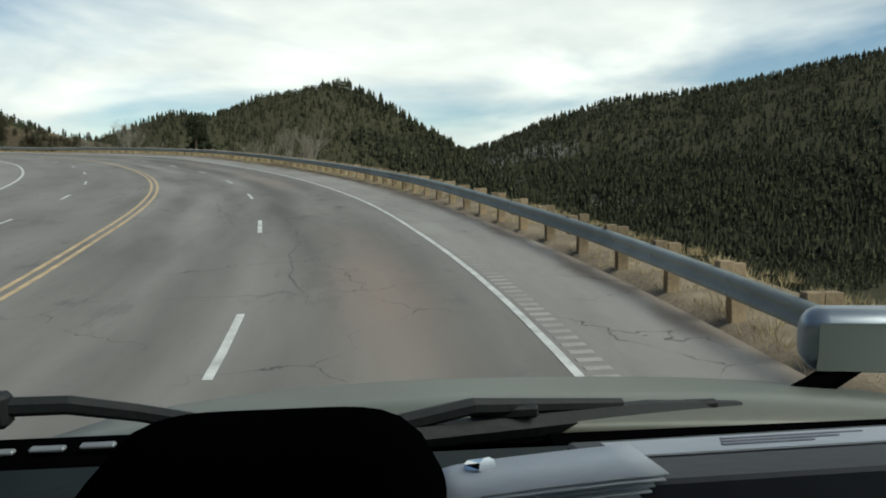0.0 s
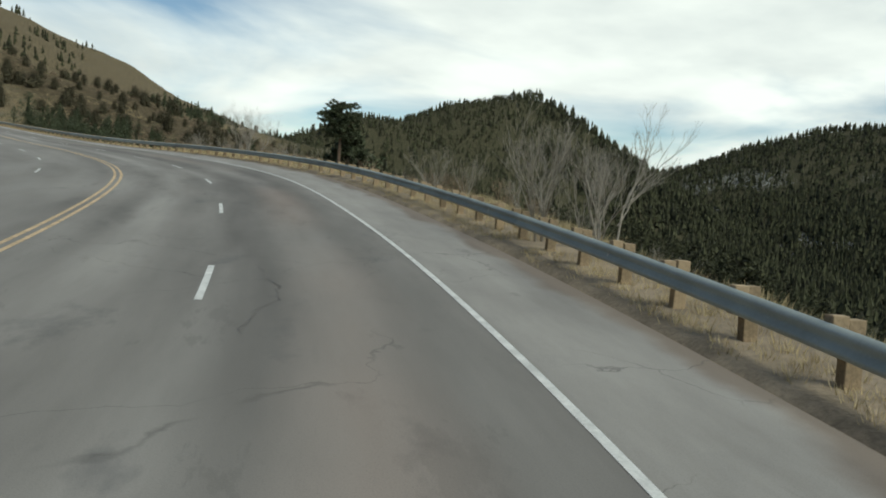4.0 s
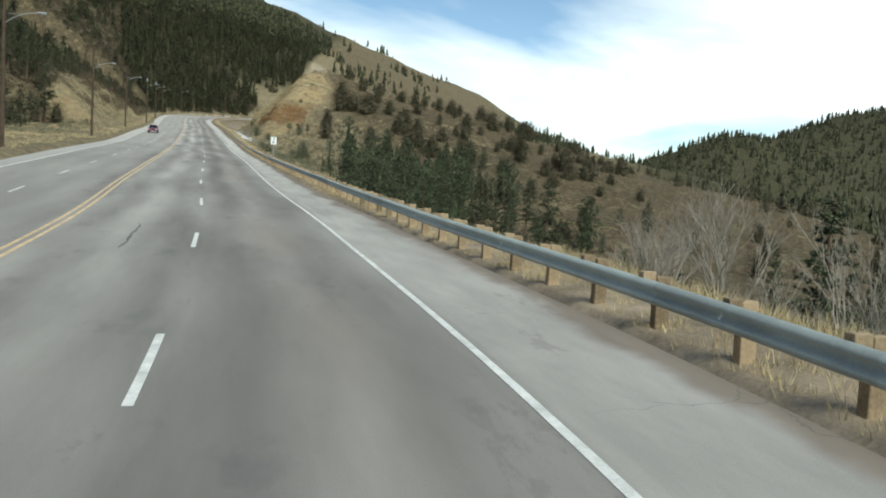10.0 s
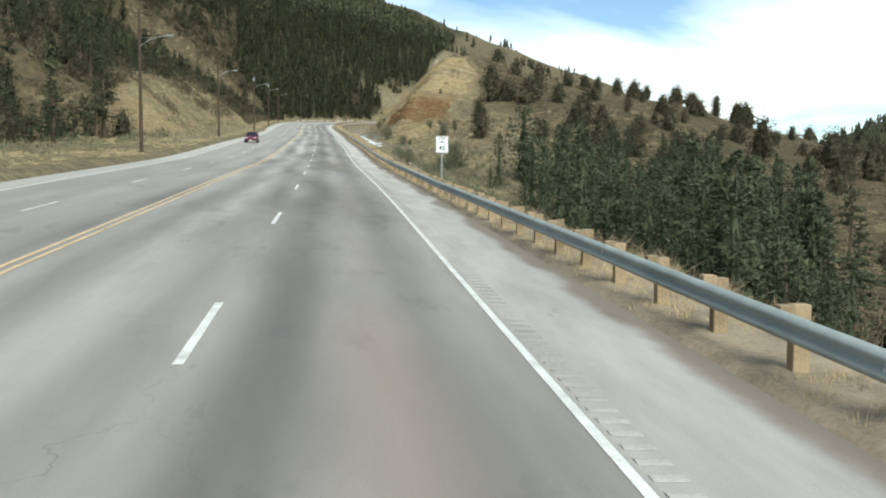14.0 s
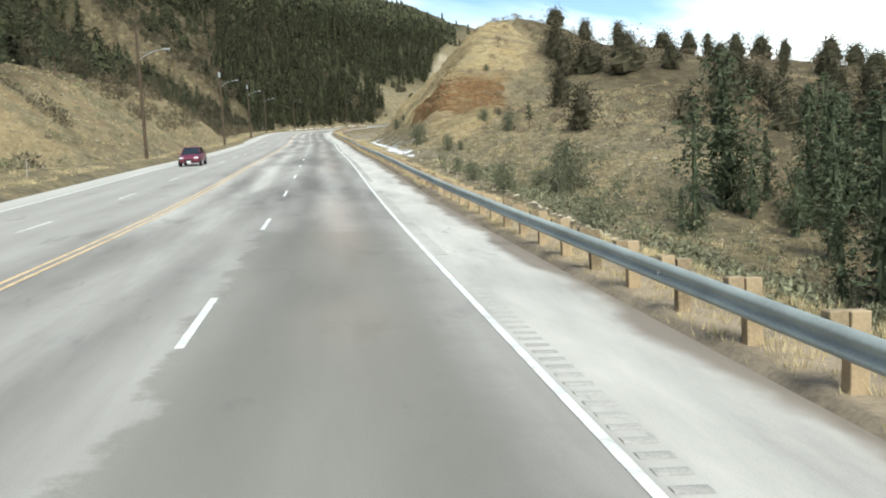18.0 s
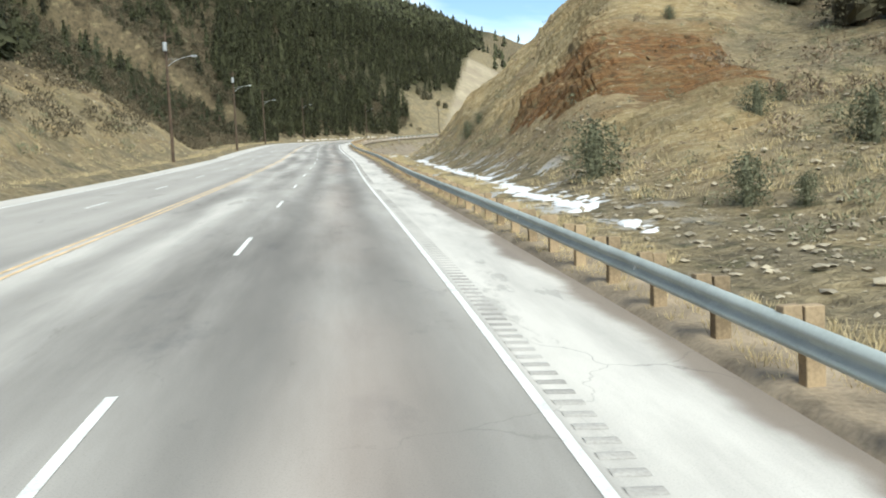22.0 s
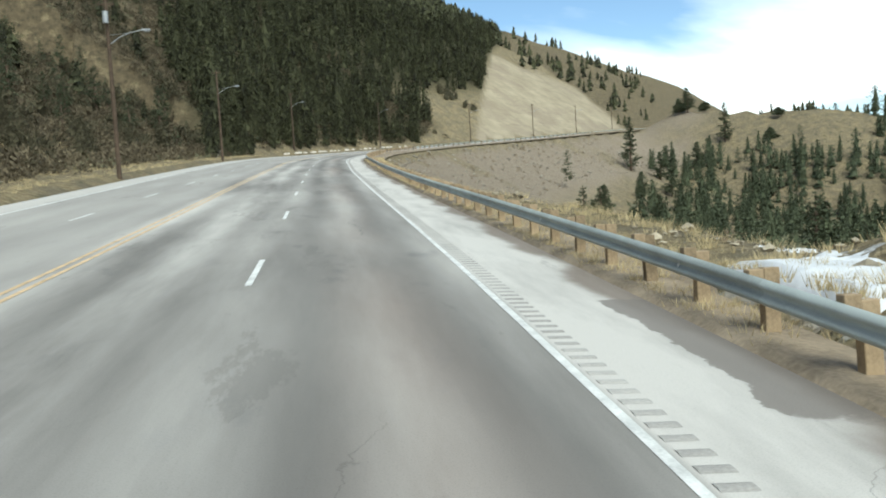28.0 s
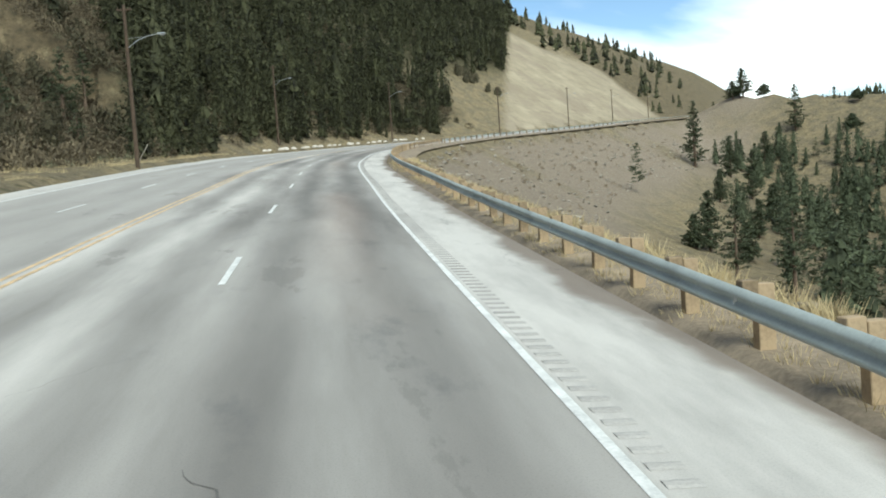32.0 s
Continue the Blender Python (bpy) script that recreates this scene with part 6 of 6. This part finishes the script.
# ---- oncoming car, standing where it is seen longest ----
def build_car(s, u):
    car = tagged(new("car"), "dark plum-red compact car on the far lanes", "car")
    p, q = on_road(s, u), on_road(s - 1, u)
    f = Vector(q - p).normalized()
    r = f.cross(Vector((0, 0, 1))).normalized()
    up = r.cross(f)
    car.matrix_basis = Matrix(((r.x, f.x, up.x, p[0]), (r.y, f.y, up.y, p[1]), (r.z, f.z, up.z, p[2]), (0, 0, 0, 1)))
    paint = mat("plum_car_paint", (0.16, 0.025, 0.05), 0.3, 0.2, 0.1, 2, 0, 30, 0.6)
    glass = mat("dark_car_glass", (0.02, 0.024, 0.028), 0.08, 0, 0.1, 2, 0, 30, 0.7)
    rubber = mat("tyre_rubber", (0.022, 0.022, 0.023), 0.85, 0, 0.2, 6, 0.2, 40)
    chrome = mat("lamp_lens", (0.75, 0.76, 0.78), 0.15, 0.3, 0.05, 4, 0, 30, 0.6)
    # body: stations along the length, half widths and heights
    bm = bmesh.new()
    st = [(-2.1, 0.70, 0.42, 0.74), (-1.95, 0.82, 0.28, 0.93), (-1.2, 0.87, 0.22, 0.98), (0.0, 0.88, 0.20, 0.97), (0.9, 0.87, 0.22, 0.95), (1.6, 0.84, 0.24, 0.84), (2.05, 0.70, 0.30, 0.70), (2.15, 0.55, 0.38, 0.60)]
    rings = []
    for yy, w, lo, hi in st:
        ring = []
        for k in range(14):
            a = 2 * math.pi * k / 14
            cx, cz = math.cos(a), math.sin(a)
            ring.append(bm.verts.new((w * math.copysign(abs(cx) ** 0.45, cx), yy, (lo + hi) / 2 + (hi - lo) / 2 * math.copysign(abs(cz) ** 0.5, cz))))
        rings.append(ring)
    for a, b in zip(rings, rings[1:]):
        for k in range(14):
            bm.faces.new((a[k], a[(k + 1) % 14], b[(k + 1) % 14], b[k]))
    bm.faces.new(rings[0][::-1]); bm.faces.new(rings[-1])
    part("body", bm, paint, car)
    bm = bmesh.new()
    lo = [(-0.76, -1.75), (0.76, -1.75), (0.76, 1.05), (-0.76, 1.05)]
    hi = [(-0.58, -1.2), (0.58, -1.2), (0.58, 0.25), (-0.58, 0.25)]
    bm.free()
    for k, nm in enumerate(("rear_window", "side_window", "windshield", "side_window")):
        bm = bmesh.new()
        corners = [(*lo[k], 0.93), (*lo[(k + 1) % 4], 0.93), (*hi[(k + 1) % 4], 1.42), (*hi[k], 1.42)]
        f = bm.faces.new([bm.verts.new(c) for c in corners])
        g = bmesh.ops.extrude_face_region(bm, geom=[f])
        bmesh.ops.translate(bm, vec=(0, 0, -0.012), verts=[v for v in g["geom"] if isinstance(v, bmesh.types.BMVert)])
        part(nm, bm, glass, car, "dark tinted glass")
    part("roof", box((1.2, 1.5, 0.06), (0, -0.47, 1.43), 0.025), paint, car)
    for sx in (-1, 1):
        bm = bmesh.new()
        tube(bm, [(sx * 0.74, 1.03, 0.93), (sx * 0.57, 0.24, 1.42)], [0.035, 0.035], 6)
        part("pillar", bm, paint, car)
        part("headlight", box((0.34, 0.14, 0.15), (sx * 0.56, 2.06, 0.66), 0.04), chrome, car, "clear headlight")
        part("side_mirror", box((0.18, 0.10, 0.12), (sx * 0.95, 0.72, 1.0), 0.03), paint, car)
        for yy in (-1.25, 1.32):
            bm = bmesh.new()
            tube(bm, [(sx * 0.68, yy, 0.31), (sx * 0.88, yy, 0.31)], [0.31, 0.31], 20)
            wheel = part("wheel", bm, rubber, car, "black tyre")
            bm = bmesh.new()
            tube(bm, [(sx * 0.86, yy, 0.31), (sx * 0.895, yy, 0.31)], [0.20, 0.18], 14)
            part("rim", bm, M_GREY, wheel, "grey wheel rim")
    part("grille", box((0.7, 0.06, 0.14), (0, 2.15, 0.50), 0.02), rubber, car, "black grille")
    part("number_plate", box((0.32, 0.02, 0.15), (0, 2.19, 0.36), 0.005), M_WHITE, car, "plain pale plate")


build_car(s_at(118), -10.4)


# ---- the truck from whose cab the drive begins ----
def build_truck(s):
    # the cab's zero and its directions forward and up; it stands this high over the road
    p, f, up = (-52.25, -142.15, -6.91), Vector((0.7494, 0.6602, 0.0496)), Vector((-0.0517, -0.0164, 0.9985))
    r = f.cross(up).normalized()
    lift = p[2] - float(on_road(s, 0.0)[2])
    base = Matrix(((r.x, f.x, up.x, p[0]), (r.y, f.y, up.y, p[1]), (r.z, f.z, up.z, p[2]), (0, 0, 0, 1)))
    truck = tagged(new("truck"), "olive-grey old truck with long hood and open windscreen", "truck")
    truck.matrix_basis = base
    paint = mat("olive_grey_paint", (0.14, 0.145, 0.118), 0.4, 0.0, 0.12, 1.2, 0.03, 30, 0.5)
    # black and teal are set darker than the plastic: cab shade in the colour
    black = mat("shaded_black_plastic", (0.0016, 0.0016, 0.002), 0.95, 0, 0.2, 4, 0.15, 60, 0.0)
    teal = mat("shaded_green_dash", (0.012, 0.017, 0.016), 0.7, 0, 0.15, 4, 0.1, 60, 0.2)
    rubber = mat("wiper_rubber", (0.016, 0.018, 0.019), 0.6, 0, 0.2, 4, 0.1, 60, 0.3)
    chrome = mat("chrome", (0.75, 0.76, 0.78), 0.15, 1.0, 0.05, 4, 0, 30)
    mirror_m = mat("mirror_glass", (0.36, 0.39, 0.39), 0.10, 1.0, 0.02, 4, 0, 30)
    cx = 0.40      # middle of the truck, the driver sits left of it

    def sheet(rows, thick, name, material, label="", parent=truck):
        """A curved panel through rows of points, with thickness."""
        bm = bmesh.new()
        g = [[bm.verts.new(v) for v in row] for row in rows]
        for a, b in zip(g, g[1:]):
            for k in range(len(a) - 1):
                bm.faces.new((a[k], a[k + 1], b[k + 1], b[k]))
        bmesh.ops.recalc_face_normals(bm, faces=bm.faces)
        bmesh.ops.solidify(bm, geom=list(bm.faces), thickness=thick)
        o = part(name, bm, material, parent, label)
        o.data.polygons.foreach_set("use_smooth", [True] * len(o.data.polygons))
        return o

    # hood: crowned across, sloping forward, rolled down at the nose
    rows = []
    for y, z, half in ((1.30, 1.70, 1.03), (1.7, 1.62, 1.03), (2.1, 1.53, 1.02), (2.45, 1.425, 1.0), (2.62, 1.365, 0.98), (2.74, 1.28, 0.95), (2.80, 1.12, 0.92)):
        rows.append([(cx + half * t, y - 0.10 * t * t, z - 0.012 - 0.055 * abs(t) ** 3.0 - 0.028 * t) for t in np.linspace(-1, 1, 17)])
    sheet(rows, -0.03, "hood", paint, "dusty olive-grey hood")
    for sx in (-1, 1):
        rows = [[(cx + sx * (1.0 + 0.16 * math.sin(a)), y, zt - 0.40 * (1 - math.cos(a))) for a in np.linspace(0, 1.5, 6)] for y, zt in ((0.95, 1.55), (1.4, 1.58), (1.9, 1.50), (2.4, 1.34), (2.7, 1.15))]
        sheet(rows, -0.03, "fender", paint)
        part("headlight", box((0.26, 0.10, 0.22), (cx + sx * 0.78, 2.80, 0.92), 0.05), chrome, truck, "clear headlight")
        part("cab_side", box((0.06, 2.1, 1.15), (cx + sx * 1.02, -0.02, 1.15), 0.02), paint, truck)
        bm = bmesh.new()
        tube(bm, [(cx + sx * 1.0, 1.0, 1.70), (cx + sx * 0.93, 0.50, 2.52)], [0.05, 0.05], 8)
        part("windscreen_pillar", bm, paint, truck)
        bm = bmesh.new()
        tube(bm, [(cx + sx * 0.98, -0.95, 1.70), (cx + sx * 0.93, -0.85, 2.52)], [0.06, 0.06], 8)
        part("rear_pillar", bm, paint, truck)
        for yy in (1.95, -2.6):
            bm = bmesh.new()
            tube(bm, [(cx + sx * 0.80, yy, 0.50 - lift), (cx + sx * 1.10, yy, 0.50 - lift)], [0.50, 0.50], 26)
            wheel = part("wheel", bm, rubber, truck, "black truck tyre")
            bm = bmesh.new()
            tube(bm, [(cx + sx * 1.06, yy, 0.50 - lift), (cx + sx * 1.12, yy, 0.50 - lift)], [0.29, 0.24], 16)
            part("rim", bm, M_GREY, wheel, "grey steel rim")
    part("roof", box((2.0, 1.55, 0.08), (cx, -0.2, 2.56), 0.035), paint, truck)
    part("cab_back", box((2.0, 0.06, 1.95), (cx, -1.0, 1.55), 0.02), paint, truck)
    part("cab_floor", box((2.0, 2.2, 0.08), (cx, 0.0, 0.62), 0.02), black, truck)
    part("seat", box((1.7, 0.5, 0.25), (cx, -0.35, 0.95), 0.06), black, truck, "dark bench seat")
    part("backrest", box((1.7, 0.18, 0.75), (cx, -0.72, 1.40), 0.06), black, truck)
    part("chassis", box((0.9, 7.2, 0.36), (cx, -0.9, 0.50), 0.03), black, truck, "dark steel chassis")
    part("load_box", box((2.1, 3.4, 1.5), (cx, -2.85, 1.52), 0.04), paint, truck)
    part("grille", box((1.5, 0.08, 0.5), (cx, 2.76, 0.92), 0.03), black, truck, "dark grille")
    part("bumper", box((2.15, 0.16, 0.24), (cx, 2.92, 0.55), 0.04), M_GREY, truck, "grey steel bumper")
    part("firewall", box((2.0, 0.05, 1.0), (cx, 1.24, 1.14), 0.01), black, truck)
    # dashboard: long pad, cowl with slots, humped instrument hood
    rows = [[(x, y, z) for x in np.linspace(cx - 0.98, cx + 0.98, 9)] for y, z in ((0.55, 1.40), (0.60, 1.70), (0.70, 1.755), (0.88, 1.775), (1.02, 1.772), (1.06, 1.74))]
    sheet(rows, -0.02, "dashboard", teal, "green padded dashboard darkened for the cab's shade")
    rows = []
    for y, k in ((0.62, 0.90), (0.70, 0.97), (0.78, 1.0), (0.845, 1.0), (0.875, 0.96), (0.885, 0.7)):
        rows.append([(-0.072 + 0.165 * t * (0.86 + 0.14 * k), y, 1.70 + 0.196 * k * max(0.0, 1 - abs(t) ** 6.0) ** 0.5) for t in np.linspace(-1, 1, 21)])
    sheet(rows, -0.012, "instrument_hood", black, "black humped instrument hood, deepened for the cab's shade")
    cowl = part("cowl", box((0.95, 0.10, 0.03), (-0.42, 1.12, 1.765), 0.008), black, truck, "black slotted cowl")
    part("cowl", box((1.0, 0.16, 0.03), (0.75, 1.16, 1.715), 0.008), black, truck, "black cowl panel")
    for k in range(6):
        part("slot", box((0.042, 0.012, 0.006), (-0.50 + 0.06 * k, 1.10, 1.784 + 0.002 * k), 0.002), M_GREY, cowl, "pale slot")
    bm = bmesh.new()
    tube(bm, [(0.122, 0.875, 1.77), (0.122, 0.875, 1.835), (0.13, 0.86, 1.84)], [0.012, 0.014, 0.010], 10)
    part("knob", bm, chrome, truck, "small chrome knob")
    # wipers
    w = tagged(new("wiper"), "")
    w.parent = truck
    bm = bmesh.new()
    tube(bm, [(0.02, 1.215, 1.755), (0.15, 1.24, 1.772), (0.40, 1.37, 1.722)], [0.014, 0.013, 0.010], 7)
    part("wiper_arm", bm, rubber, w)
    bm = bmesh.new()
    tube(bm, [(0.03, 1.205, 1.742), (0.25, 1.29, 1.725), (0.46, 1.40, 1.698), (0.64, 1.475, 1.670)], [0.017, 0.019, 0.018, 0.013], 6)
    add_box(bm, (0.10, 0.02, 0.018), (0.20, 1.27, 1.752), 0.004)
    add_box(bm, (0.06, 0.02, 0.014), (0.56, 1.445, 1.69), 0.004)
    part("wiper_blade", bm, rubber, w, "black wiper blade")
    w = tagged(new("wiper"), "")
    w.parent = truck
    bm = bmesh.new()
    tube(bm, [(-0.47, 1.155, 1.826), (-0.38, 1.172, 1.820), (-0.30, 1.19, 1.80), (-0.20, 1.20, 1.775)], [0.013, 0.013, 0.012, 0.012], 7)
    add_box(bm, (0.06, 0.03, 0.045), (-0.475, 1.155, 1.822), 0.006)
    part("wiper_arm", bm, rubber, w)
    # mirror on the fender
    swing = Euler((radians(4), 0, radians(-11))).to_matrix()
    bm = box((0.32, 0.13, 0.155), (1.165, 1.96, 1.653), 0.0, swing)
    bmesh.ops.bevel(bm, geom=list(bm.edges), offset=0.055, segments=5, affect="EDGES", profile=0.5)
    mir = part("mirror", bm, mat("mirror_housing", (0.30, 0.33, 0.36), 0.35, 0.7, 0.1, 4, 0, 30), truck, "grey metal side mirror housing")
    mir.data.polygons.foreach_set("use_smooth", [True] * len(mir.data.polygons))
    part("mirror_pane", box((0.27, 0.004, 0.115), tuple(Vector((1.165, 1.96, 1.653)) + swing @ Vector((0.0, -0.067, 0.0))), 0.0, swing), mirror_m, mir, "mirror glass")
    bm = bmesh.new()
    tube(bm, [(1.12, 1.95, 1.60), (1.02, 1.93, 1.55), (0.90, 1.90, 1.50)], [0.03, 0.03, 0.035], 8)
    part("bracket", bm, black, mir, "black mirror bracket")
    bpy.context.view_layer.update()
    # papers on the dashboard
    stack = tagged(new("paper_stack"), "loose stack of white papers and magazines on the dashboard", "papers")
    stack.matrix_basis = base
    paper = mat("white_paper", (0.52, 0.54, 0.58), 0.7, 0, 0.08, 6, 0.05, 40)
    ink = mat("grey_print", (0.25, 0.26, 0.3), 0.8, 0, 0.1, 6, 0, 40)
    dark = mat("dark_shaded_folder", (0.03, 0.032, 0.04), 0.5, 0, 0.2, 6, 0.05, 40)
    tilt = Euler((radians(-11), 0, radians(2))).to_matrix()
    # dark block under the sheet; its black also paints the stack's shaded front
    part("folder", box((0.62, 0.20, 0.07), (0.545, 0.891, 1.797), 0.004, tilt), dark, stack, "dark folder, its black standing for the stack's shaded front")
    top = part("sheet", box((0.56, 0.075, 0.002), (0.545, 0.932, 1.8266), 0.0, tilt), paper, stack, "white top sheet with lines of print")
    for k in range(3):
        part("print_line", box((0.10 + 0.03 * k, 0.006, 0.001), (0.43 + 0.02 * k, 0.915 + 0.016 * k, 1.8312 - 0.0031 * k), 0.0, tilt), ink, top)
    # pages that fan out and droop beside the folder
    for k in range(8):
        rows = []
        x0, x1 = 0.04 + 0.012 * (k % 4), 0.25 + 0.004 * k
        for y, up in ((0.775 + 0.004 * (k % 3), 0.0), (0.90, -0.02)):
            rows.append([(x, y, 1.816 + 0.0034 * k + up + 0.020 * ((x - x0) / (x1 - x0)) ** 0.6) for x in np.linspace(x0, x1, 9)])
        sheet(rows, -0.0018, "page", paper, "", stack)


build_truck(S0)
